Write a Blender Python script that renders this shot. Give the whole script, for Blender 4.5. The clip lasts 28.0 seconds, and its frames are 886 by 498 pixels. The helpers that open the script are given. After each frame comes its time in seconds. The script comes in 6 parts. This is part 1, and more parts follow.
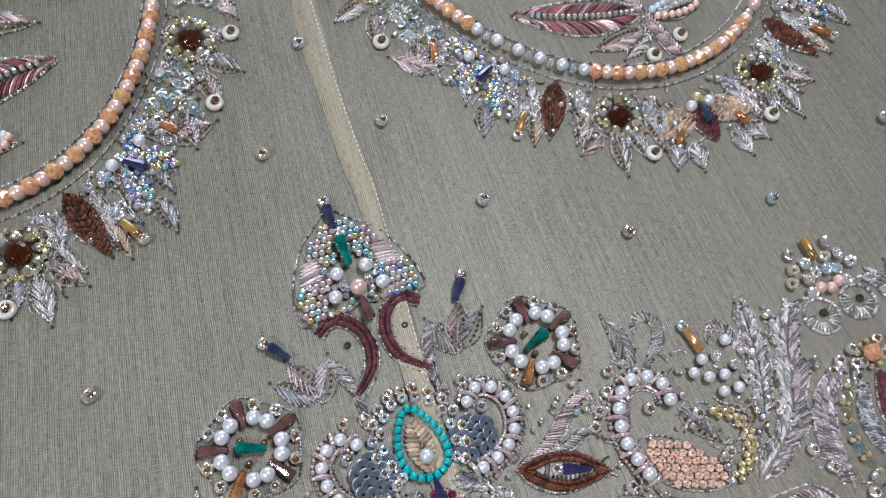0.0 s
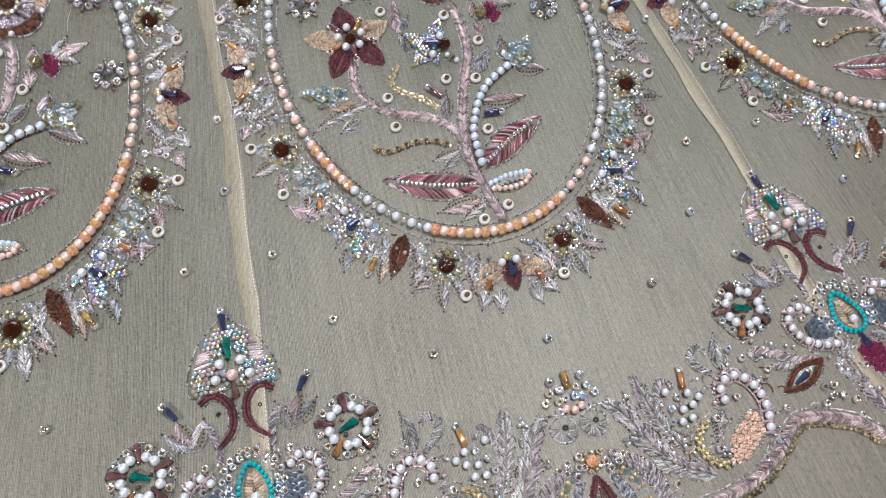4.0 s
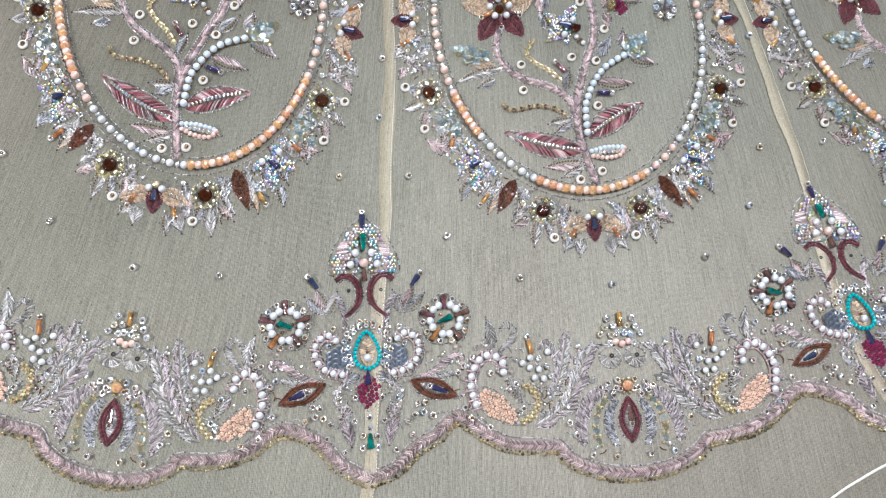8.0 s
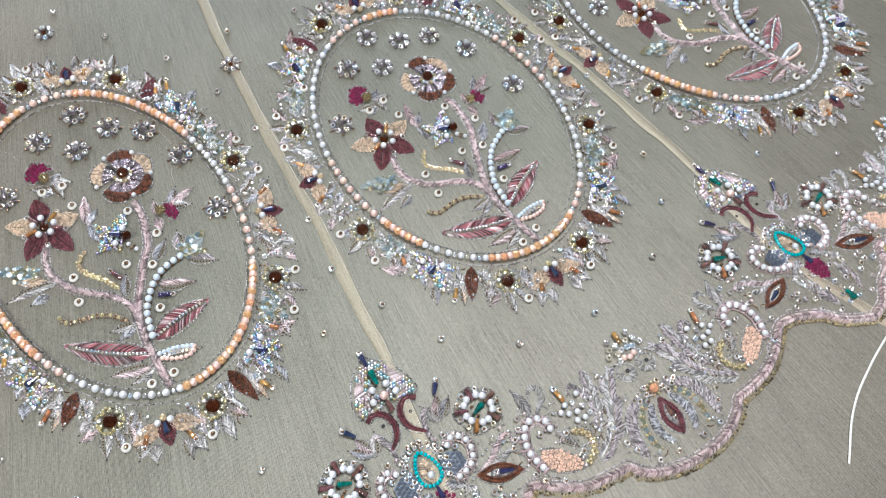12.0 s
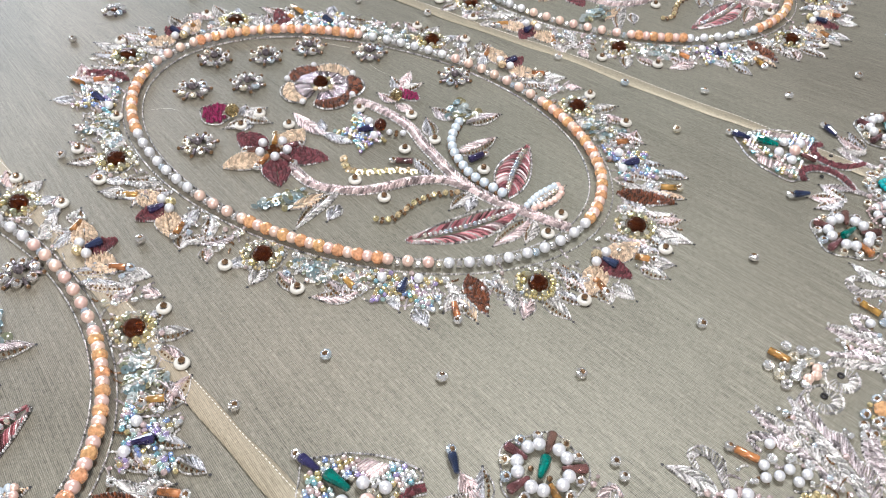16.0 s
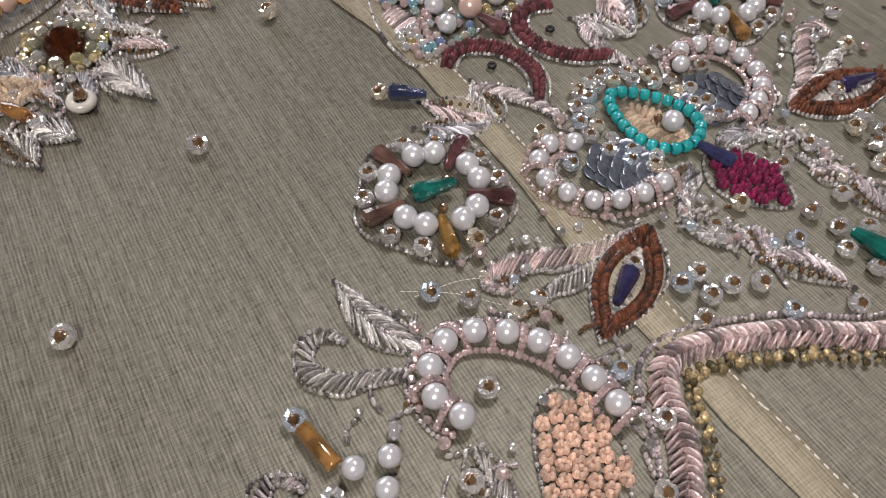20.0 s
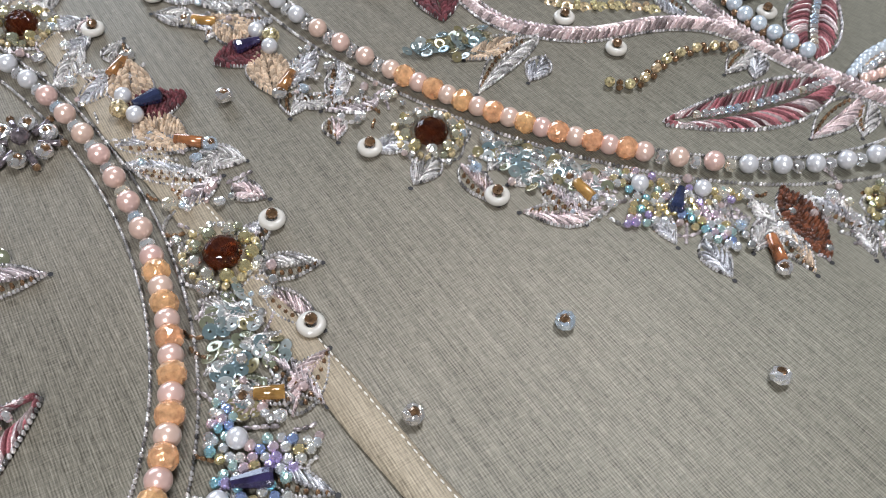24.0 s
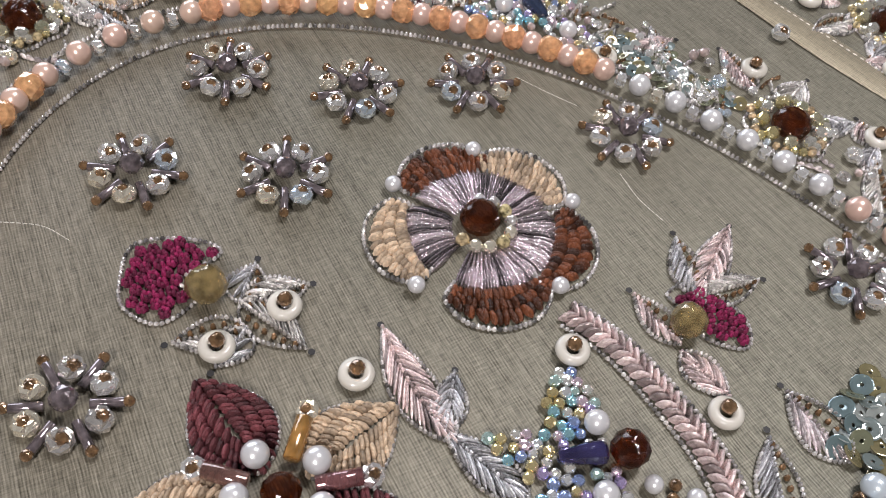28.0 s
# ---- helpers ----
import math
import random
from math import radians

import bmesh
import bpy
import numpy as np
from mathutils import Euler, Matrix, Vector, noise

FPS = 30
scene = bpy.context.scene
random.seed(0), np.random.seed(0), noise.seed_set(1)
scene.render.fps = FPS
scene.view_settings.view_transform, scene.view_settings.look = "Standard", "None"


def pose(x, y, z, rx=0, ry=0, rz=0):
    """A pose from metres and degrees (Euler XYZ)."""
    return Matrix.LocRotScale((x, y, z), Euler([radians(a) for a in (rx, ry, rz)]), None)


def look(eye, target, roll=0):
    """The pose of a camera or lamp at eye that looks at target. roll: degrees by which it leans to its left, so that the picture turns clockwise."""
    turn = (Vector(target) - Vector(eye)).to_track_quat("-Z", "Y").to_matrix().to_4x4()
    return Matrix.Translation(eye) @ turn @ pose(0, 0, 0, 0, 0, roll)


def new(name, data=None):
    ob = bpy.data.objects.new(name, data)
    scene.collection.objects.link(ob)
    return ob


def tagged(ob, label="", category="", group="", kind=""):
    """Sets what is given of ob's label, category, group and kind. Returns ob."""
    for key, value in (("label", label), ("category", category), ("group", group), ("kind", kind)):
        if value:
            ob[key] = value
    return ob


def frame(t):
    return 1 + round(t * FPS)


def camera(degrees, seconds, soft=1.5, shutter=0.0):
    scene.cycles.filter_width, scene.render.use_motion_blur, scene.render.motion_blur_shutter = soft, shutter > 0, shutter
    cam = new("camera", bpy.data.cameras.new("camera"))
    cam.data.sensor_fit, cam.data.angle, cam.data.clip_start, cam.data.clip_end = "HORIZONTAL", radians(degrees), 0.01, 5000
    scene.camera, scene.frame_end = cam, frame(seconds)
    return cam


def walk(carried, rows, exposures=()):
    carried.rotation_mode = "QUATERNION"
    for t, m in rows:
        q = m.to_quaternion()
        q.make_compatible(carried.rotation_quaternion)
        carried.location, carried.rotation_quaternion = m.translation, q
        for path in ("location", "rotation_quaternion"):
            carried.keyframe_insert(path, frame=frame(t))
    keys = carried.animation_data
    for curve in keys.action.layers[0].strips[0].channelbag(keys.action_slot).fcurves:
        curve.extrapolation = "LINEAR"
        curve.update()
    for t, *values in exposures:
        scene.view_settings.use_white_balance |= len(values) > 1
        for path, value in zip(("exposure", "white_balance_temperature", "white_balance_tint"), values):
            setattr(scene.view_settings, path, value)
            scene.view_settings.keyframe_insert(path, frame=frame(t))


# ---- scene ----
cam = camera(53.71, 28.0, 1.05)
PATH = [
    (0, (-0.00741, 0.01201, 0.21973), (0.02436, 0.10577, 0.0), 19.37),
    (0.5, (0.01385, 0.02155, 0.23053), (0.05064, 0.12386, 0.0), 19.08),
    (1, (0.02650, 0.02577, 0.24760), (0.06421, 0.13461, 0.0), 16.91),
    (1.5, (0.03941, 0.01770, 0.26964), (0.08159, 0.14590, 0.0), 15.58),
    (2, (0.04872, 0.01942, 0.28914), (0.08799, 0.15345, 0.0), 15.16),
    (2.5, (0.04833, 0.02405, 0.29793), (0.08119, 0.15658, 0.0), 15.16),
    (4.5, (0.06389, 0.01538, 0.34874), (0.07492, 0.14451, 0.0), 16.45),
    (5, (0.06727, 0.00396, 0.34628), (0.07179, 0.11602, 0.0), 18.85),
    (5.5, (0.06468, -0.00248, 0.35198), (0.06703, 0.10034, 0.0), 21.21),
    (6, (0.05802, -0.01076, 0.35675), (0.05844, 0.08341, 0.0), 22.06),
    (6.5, (0.04672, -0.01915, 0.36783), (0.04465, 0.07399, 0.0), 21.81),
    (7, (0.04150, -0.01779, 0.38573), (0.03798, 0.07951, 0.0), 20.51),
    (7.5, (0.03639, -0.01486, 0.40636), (0.03415, 0.09163, 0.0), 20.06),
    (8, (0.03385, -0.01140, 0.42624), (0.03630, 0.11409, 0.0), 20.34),
    (8.5, (0.02662, -0.01114, 0.44124), (0.03762, 0.14830, 0.0), 20.95),
    (9, (0.01411, -0.02169, 0.45006), (0.03911, 0.17806, 0.0), 22.40),
    (9.5, (0.00077, -0.04236, 0.46343), (0.03123, 0.18191, 0.0), 21.58),
    (10, (-0.00700, -0.06079, 0.47922), (0.04209, 0.18848, 0.0), 23.46),
    (10.5, (-0.02002, -0.07256, 0.48544), (0.04203, 0.19516, 0.0), 21.55),
    (11, (-0.02196, -0.06561, 0.47154), (0.03596, 0.18435, 0.0), 17.33),
    (11.5, (-0.02059, -0.05685, 0.44960), (0.03644, 0.17432, 0.0), 12.69),
    (13.5, (-0.15267, -0.05282, 0.37536), (0.02075, 0.20912, 0.0), 6.49),
    (14, (-0.20194, -0.04956, 0.32652), (-0.03064, 0.19571, 0.0), 4.86),
    (14.5, (-0.23414, -0.04747, 0.29284), (-0.05937, 0.18223, 0.0), 4.41),
    (15, (-0.25430, -0.04221, 0.25437), (-0.09132, 0.15868, 0.0), 4.10),
    (15.5, (-0.27157, -0.03948, 0.23647), (-0.10949, 0.15108, 0.0), 3.66),
    (16, (-0.29393, -0.04376, 0.21207), (-0.15038, 0.13102, 0.0), 2.98),
    (16.5, (-0.30610, -0.04476, 0.19805), (-0.18231, 0.11613, 0.0), 2.51),
    (17, (-0.31086, -0.04580, 0.17362), (-0.20442, 0.09559, 0.0), 2.51),
    (17.5, (-0.31153, -0.04914, 0.14992), (-0.22476, 0.06977, 0.0), 2.27),
    (18, (-0.31469, -0.05034, 0.13983), (-0.23859, 0.05223, 0.0), 2.73),
    (18.5, (-0.31540, -0.05138, 0.12526), (-0.25077, 0.03553, 0.0), 3.43),
    (19, (-0.31273, -0.05077, 0.11832), (-0.25459, 0.02429, 0.0), 4.80),
    (19.5, (-0.31309, -0.04795, 0.11137), (-0.26032, 0.01964, 0.0), 5.53),
    (20, (-0.31172, -0.04474, 0.10557), (-0.26295, 0.01881, 0.0), 5.36),
    (20.5, (-0.31178, -0.04303, 0.10413), (-0.26353, 0.01914, 0.0), 5.89),
    (22.5, (-0.28791, 0.00219, 0.11312), (-0.23199, 0.06619, 0.0), 7.95),
    (23, (-0.28646, 0.02184, 0.11847), (-0.22730, 0.09304, 0.0), 7.08),
    (23.5, (-0.28700, 0.03769, 0.11987), (-0.22805, 0.11206, 0.0), 6.10),
    (24, (-0.28157, 0.05883, 0.12536), (-0.21854, 0.13802, 0.0), 5.45),
    (24.5, (-0.27507, 0.07947, 0.12558), (-0.20470, 0.16499, 0.0), 4.92),
    (25, (-0.26644, 0.09170, 0.12751), (-0.18819, 0.18461, 0.0), 4.48),
    (25.5, (-0.23586, 0.10140, 0.12934), (-0.15869, 0.19537, 0.0), 4.07),
    (26, (-0.19275, 0.11991, 0.12179), (-0.12648, 0.20155, 0.0), 5.75),
    (26.5, (-0.18083, 0.13552, 0.11527), (-0.12242, 0.21045, 0.0), 6.69),
    (27, (-0.17151, 0.15261, 0.11368), (-0.12209, 0.22423, 0.0), 6.55),
    (27.5, (-0.16911, 0.16238, 0.10985), (-0.12447, 0.23153, 0.0), 8.08),
    (28, (-0.17814, 0.17210, 0.10658), (-0.13780, 0.24267, 0.0), 9.01),
]
EXPOSURES = [
    (0.0, -0.52, 5550, 12), (2.5, -0.48, 5500, 10), (5.0, -0.09, 5850, 13), (7.0, -0.02, 5650, 11), (8.0, 0.02, 5600, 10), (9.0, 0.04, 5450, 8), (11.0, 0.00, 5550, 8), (14.0, 0.04, 5750, 9),
    (16.0, 0.02, 5900, 11), (18.0, -0.34, 6150, 12), (19.0, -0.44, 6200, 13), (20.0, -0.86, 6350, 17), (23.0, -0.46, 5850, 13), (24.0, -0.44, 5750, 11), (25.0, -0.29, 5550, 10),
    (26.0, -0.36, 5850, 12), (28.0, -0.48, 6200, 15),
]
walk(cam, [(t, look(eye, target, roll)) for t, eye, target, roll in PATH], EXPOSURES)

# ---- world and light ----
world = bpy.data.worlds.new("sky")
scene.world = world
world.use_nodes = True
wn = world.node_tree
sky = wn.nodes.new("ShaderNodeTexSky")
sky.sky_type, sky.sun_disc = "NISHITA", False
sky.sun_elevation, sky.sun_rotation = radians(50), radians(20)
wn.nodes["Background"].inputs[1].default_value = 0.10
wn.links.new(sky.outputs[0], wn.nodes["Background"].inputs[0])


def area_lamp(name, eye, target, sx, sy, watts, colour):
    lamp = bpy.data.lights.new(name, "AREA")
    lamp.shape, lamp.size, lamp.size_y, lamp.energy, lamp.color = "RECTANGLE", sx, sy, watts, colour
    ob = new(name, lamp)
    ob.matrix_world = look(eye, target)
    return ob


area_lamp("ceiling_panel_light", (0.36, 0.44, 1.52), (0.05, 0.16, 0.0), 0.40, 0.40, 22.0, (1.0, 0.98, 0.95))
area_lamp("work_lamp", (-0.78, -0.46, 0.98), (-0.2, 0.1, 0.0), 0.22, 0.22, 19.0, (1.0, 0.95, 0.88))
area_lamp("window_light", (-0.2, 2.45, 0.80), (-0.05, 0.2, 0.0), 1.9, 0.9, 36.0, (0.92, 0.97, 1.0))

# ---- materials ----


def material(name, base, rough=0.5, metal=0.0, noise_scale=300.0, amount=0.25, bump=0.0, bump_scale=900.0, trans=0.0, coat=0.0, sheen=0.0, spread=0.0, ior=1.5, film=0.06):
    m = bpy.data.materials.new(name)
    m.use_nodes = True
    nt, b = m.node_tree, m.node_tree.nodes["Principled BSDF"]
    tc = nt.nodes.new("ShaderNodeTexCoord")
    geo = nt.nodes.new("ShaderNodeNewGeometry")
    no = nt.nodes.new("ShaderNodeTexNoise")
    no.inputs["Scale"].default_value = noise_scale
    no.inputs["Detail"].default_value = 3.0
    nt.links.new(geo.outputs["Position"], no.inputs["Vector"])
    ramp = nt.nodes.new("ShaderNodeMapRange")
    ramp.inputs["From Min"].default_value, ramp.inputs["From Max"].default_value = 0.3, 0.7
    ramp.inputs["To Min"].default_value, ramp.inputs["To Max"].default_value = 1.0 - amount, 1.0 + amount
    nt.links.new(no.outputs["Fac"], ramp.inputs["Value"])
    hsv = nt.nodes.new("ShaderNodeHueSaturation")
    hsv.inputs["Color"].default_value = (*base, 1)
    nt.links.new(ramp.outputs["Result"], hsv.inputs["Value"])
    if spread:
        oi = nt.nodes.new("ShaderNodeObjectInfo")
        mr = nt.nodes.new("ShaderNodeMapRange")
        mr.inputs["To Min"].default_value, mr.inputs["To Max"].default_value = 0.5 - spread, 0.5 + spread
        nt.links.new(oi.outputs["Random"], mr.inputs["Value"])
        nt.links.new(mr.outputs["Result"], hsv.inputs["Hue"])
    nt.links.new(hsv.outputs["Color"], b.inputs["Base Color"])
    b.inputs["Roughness"].default_value = rough
    b.inputs["Metallic"].default_value = metal
    b.inputs["Transmission Weight"].default_value = trans
    b.inputs["Coat Weight"].default_value = coat
    b.inputs["Coat Roughness"].default_value = film
    b.inputs["IOR"].default_value = ior
    b.inputs["Sheen Weight"].default_value = sheen
    if bump:
        n2 = nt.nodes.new("ShaderNodeTexNoise")
        n2.inputs["Scale"].default_value = bump_scale
        nt.links.new(geo.outputs["Position"], n2.inputs["Vector"])
        bp = nt.nodes.new("ShaderNodeBump")
        bp.inputs["Strength"].default_value = bump
        bp.inputs["Distance"].default_value = 0.0004
        nt.links.new(n2.outputs["Fac"], bp.inputs["Height"])
        nt.links.new(bp.outputs["Normal"], b.inputs["Normal"])
    return m


def iridescent(name, stops, rough=0.04, metal=0.7, trans=0.0, bump=0.0):
    """Cut glass: every bead takes a colour of its own, from its glass, its rainbow coating or painted glints."""
    m = material(name, (0.8, 0.8, 0.8), rough, metal, bump=bump, bump_scale=1000, coat=1.0, trans=trans)
    nt, b = m.node_tree, m.node_tree.nodes["Principled BSDF"]
    oi = nt.nodes.new("ShaderNodeObjectInfo")
    cr = nt.nodes.new("ShaderNodeValToRGB")
    cr.color_ramp.interpolation = "CONSTANT"
    while len(cr.color_ramp.elements) < len(stops):
        cr.color_ramp.elements.new(0.5)
    for k, c in enumerate(stops):
        cr.color_ramp.elements[k].position = k / len(stops)
        cr.color_ramp.elements[k].color = (*c, 1)
    isl = nt.nodes.new("ShaderNodeNewGeometry")
    add = nt.nodes.new("ShaderNodeMath")
    add.operation = "ADD"
    wrap = nt.nodes.new("ShaderNodeMath")
    wrap.operation = "FRACT"
    nt.links.new(oi.outputs["Random"], add.inputs[0])
    nt.links.new(isl.outputs["Random Per Island"], add.inputs[1])
    nt.links.new(add.outputs[0], wrap.inputs[0])
    nt.links.new(wrap.outputs[0], cr.inputs["Fac"])
    nt.links.new(cr.outputs["Color"], b.inputs["Base Color"])
    return m


def zari(name, base, rough=0.20, metal=0.72, low=0.13, high=1.15, coil=4200.0, depth=0.6):
    """Wire-wrapped thread: random brightness in each stitch's colour imitates glint and shade, and the coil of the wire
    breaks its gloss up.
    """
    m = material(name, base, rough, metal, 1800, 0.3, depth, coil)
    nt, b = m.node_tree, m.node_tree.nodes["Principled BSDF"]
    isl, oi = nt.nodes.new("ShaderNodeNewGeometry"), nt.nodes.new("ShaderNodeObjectInfo")
    add, wrap, mr, mix = (nt.nodes.new(k) for k in ("ShaderNodeMath", "ShaderNodeMath", "ShaderNodeMapRange", "ShaderNodeMix"))
    add.operation, wrap.operation = "ADD", "FRACT"
    # glint and shade put into the base colour, from low to high
    mr.inputs["To Min"].default_value, mr.inputs["To Max"].default_value = low, high
    mix.data_type, mix.blend_type = "RGBA", "MULTIPLY"
    mix.inputs[0].default_value = 1.0
    nt.links.new(isl.outputs["Random Per Island"], add.inputs[0])
    nt.links.new(oi.outputs["Random"], add.inputs[1])
    nt.links.new(add.outputs[0], wrap.inputs[0])
    nt.links.new(wrap.outputs[0], mr.inputs["Value"])
    old = b.inputs["Base Color"].links[0].from_socket
    nt.links.new(old, mix.inputs[6])
    nt.links.new(mr.outputs["Result"], mix.inputs[7])
    nt.links.new(mix.outputs[2], b.inputs["Base Color"])
    return m


def fabric_material(name, dark, light):
    """Sheer silk tissue over a pale lining: warp threads that fan out from the waist, weft across them, slubs and a metal lustre."""
    m = bpy.data.materials.new(name)
    m.use_nodes = True
    nt, b = m.node_tree, m.node_tree.nodes["Principled BSDF"]
    geo = nt.nodes.new("ShaderNodeNewGeometry")
    sep = nt.nodes.new("ShaderNodeSeparateXYZ")
    nt.links.new(geo.outputs["Position"], sep.inputs[0])

    def calc(op, a, c=0.0):
        n = nt.nodes.new("ShaderNodeMath")
        n.operation = op
        for k, v in enumerate((a, c)):
            if isinstance(v, (int, float)):
                n.inputs[k].default_value = v
            else:
                nt.links.new(v, n.inputs[k])
        return n.outputs[0]

    dx, dy = calc("SUBTRACT", sep.outputs[0], -0.236), calc("SUBTRACT", 0.995, sep.outputs[1])
    across = calc("MULTIPLY", calc("ARCTAN2", dx, dy), 0.86)
    down = calc("SQRT", calc("ADD", calc("MULTIPLY", dx, dx), calc("MULTIPLY", dy, dy)))
    both = nt.nodes.new("ShaderNodeCombineXYZ")
    nt.links.new(across, both.inputs[0])
    nt.links.new(down, both.inputs[1])

    def streak(sx, sy, detail):
        mp = nt.nodes.new("ShaderNodeMapping")
        mp.inputs["Scale"].default_value = (sx, sy, 1)
        nt.links.new(both.outputs[0], mp.inputs["Vector"])
        n = nt.nodes.new("ShaderNodeTexNoise")
        n.inputs["Scale"].default_value = 1.0
        n.inputs["Detail"].default_value = detail
        nt.links.new(mp.outputs["Vector"], n.inputs["Vector"])
        return n

    slub, rib, fine, cloud = streak(1100, 22, 4.0), streak(2300, 60, 1.0), streak(4200, 420, 1.0), streak(14, 9, 6.0)
    cross = streak(420, 4200, 1.0)
    light_tint = streak(3, 2.2, 3.0)
    lines = calc("ADD", calc("MULTIPLY", slub.outputs["Fac"], 0.34), calc("MULTIPLY", rib.outputs["Fac"], 0.40))
    lines = calc("ADD", lines, calc("ADD", calc("MULTIPLY", fine.outputs["Fac"], 0.60), calc("MULTIPLY", cross.outputs["Fac"], 0.52)))
    weave = nt.nodes.new("ShaderNodeTexWave")
    weave.wave_type, weave.bands_direction, weave.wave_profile = "BANDS", "X", "SIN"
    for key, value in (("Scale", 640.0), ("Distortion", 2.6), ("Detail", 2.0), ("Detail Scale", 0.25)):
        weave.inputs[key].default_value = value
    nt.links.new(both.outputs[0], weave.inputs["Vector"])
    lines = calc("ADD", calc("MULTIPLY", lines, 0.90), calc("MULTIPLY", weave.outputs["Fac"], 0.18))
    tone = calc("ADD", calc("MULTIPLY", lines, 0.60), calc("MULTIPLY", cloud.outputs["Fac"], 0.20))
    cr = nt.nodes.new("ShaderNodeValToRGB")
    cr.color_ramp.elements[0].position, cr.color_ramp.elements[0].color = 0.47, (*dark, 1)
    cr.color_ramp.elements[1].position, cr.color_ramp.elements[1].color = 0.86, (*light, 1)
    nt.links.new(tone, cr.inputs["Fac"])
    tint = nt.nodes.new("ShaderNodeMix")
    tint.data_type, tint.blend_type = "RGBA", "MULTIPLY"
    tint.inputs[0].default_value = 1.0
    # cool and warm light on the cloth, put into its colour as broad blotches
    warm = nt.nodes.new("ShaderNodeValToRGB")
    warm.color_ramp.elements[0].position, warm.color_ramp.elements[0].color = 0.35, (0.93, 1.0, 0.97, 1)
    warm.color_ramp.elements[1].position, warm.color_ramp.elements[1].color = 0.65, (1.0, 0.96, 0.93, 1)
    nt.links.new(light_tint.outputs["Fac"], warm.inputs["Fac"])
    nt.links.new(cr.outputs["Color"], tint.inputs[6])
    nt.links.new(warm.outputs["Color"], tint.inputs[7])
    nt.links.new(tint.outputs[2], b.inputs["Base Color"])
    b.inputs["Metallic"].default_value = 0.32
    rr = nt.nodes.new("ShaderNodeMapRange")
    rr.inputs["To Min"].default_value, rr.inputs["To Max"].default_value = 0.40, 0.56
    nt.links.new(fine.outputs["Fac"], rr.inputs["Value"])
    nt.links.new(rr.outputs["Result"], b.inputs["Roughness"])
    b.inputs["Sheen Weight"].default_value = 0.1
    bp = nt.nodes.new("ShaderNodeBump")
    bp.inputs["Strength"].default_value = 0.45
    bp.inputs["Distance"].default_value = 0.00018
    nt.links.new(lines, bp.inputs["Height"])
    nt.links.new(bp.outputs["Normal"], b.inputs["Normal"])
    return m


ORGANZA = fabric_material("organza", (0.058, 0.050, 0.033), (0.322, 0.288, 0.228))
TAPE = fabric_material("seam_tape_cloth", (0.15, 0.120, 0.080), (0.475, 0.395, 0.285))
PEARL = material("white_pearl", (0.66, 0.65, 0.66), 0.28, 0.3, 200, 0.03, coat=1.0, film=0.2)
PEACH = material("peach_pearl", (0.75, 0.52, 0.43), 0.28, 0.35, 200, 0.05, coat=1.0, spread=0.012, film=0.2)
GREYPEARL = material("pale_blue_pearl", (0.57, 0.63, 0.68), 0.28, 0.3, 200, 0.05, coat=1.0, film=0.2)
# clear glass; the grey, blue and gold tints are glints put into the colour
CRYSTAL = iridescent("clear_cut_crystal", [(0.98, 0.97, 0.95), (0.72, 0.69, 0.66), (0.97, 0.96, 0.95), (0.78, 0.88, 0.98), (0.95, 0.94, 0.92), (0.97, 0.90, 0.74), (0.84, 0.81, 0.80)], 0.06, 0.75, bump=0.45)
GLINT = material("silver_lined_glass", (0.75, 0.74, 0.72), 0.10, 0.85, 1500, 0.25, coat=0.6)
CORE = material("bronze_seed_glass", (0.24, 0.14, 0.07), 0.08, 0.6, 800, 0.6, coat=1.0)
ORANGE = material("orange_cut_crystal", (1.0, 0.56, 0.28), 0.05, 0.2, 900, 0.35, 0.3, 1200, coat=1.0, spread=0.012, trans=0.45)
AMBER = material("dark_amber_crystal", (0.15, 0.027, 0.005), 0.02, 0.0, 700, 0.7, 0.3, 900, trans=0.9)
TEAL = material("teal_opaque_glass", (0.01, 0.33, 0.34), 0.14, 0.0, 300, 0.15, coat=0.6, spread=0.006)
EMERALD = material("emerald_drop_glass", (0.004, 0.165, 0.13), 0.05, 0.0, 300, 0.6, 0.2, 900, coat=1.0, trans=0.4)
NAVY = material("navy_drop_glass", (0.030, 0.030, 0.095), 0.05, 0.0, 300, 0.5, 0.2, 900, coat=1.0, spread=0.04, trans=0.3)
SMOKE = material("smoky_bugle_glass", (0.22, 0.105, 0.092), 0.06, 0.2, 300, 0.6, 0.15, 900, coat=1.0, spread=0.03, trans=0.45)
GOLD = material("golden_bugle_glass", (0.52, 0.25, 0.08), 0.06, 0.15, 300, 0.6, 0.15, 900, coat=1.0, spread=0.02, trans=0.45)
GOLDSEED = material("gold_seed_glass", (0.66, 0.53, 0.30), 0.08, 0.55, 1500, 0.7, 0.2, 1400, coat=1.0, spread=0.02)
LILAC = zari("lilac_zari_thread", (0.78, 0.69, 0.69), 0.18, 0.6, 0.32, 1.25)
WHITE = material("milky_ring_bead", (0.58, 0.545, 0.48), 0.25, 0.0, 250, 0.05, coat=0.6)
SILVER = zari("silver_zari_thread", (0.84, 0.80, 0.76), 0.17, 0.6, 0.32, 1.2)
STEEL = zari("blue_grey_zari_thread", (0.74, 0.73, 0.75), 0.17, 0.6, 0.30, 1.25)
PINK = zari("rose_zari_cord", (0.88, 0.72, 0.70), 0.20, 0.55, 0.3, 1.25)
EDGE = zari("silver_edge_cord", (0.88, 0.84, 0.82), 0.15, 0.62, 0.15, 1.3)
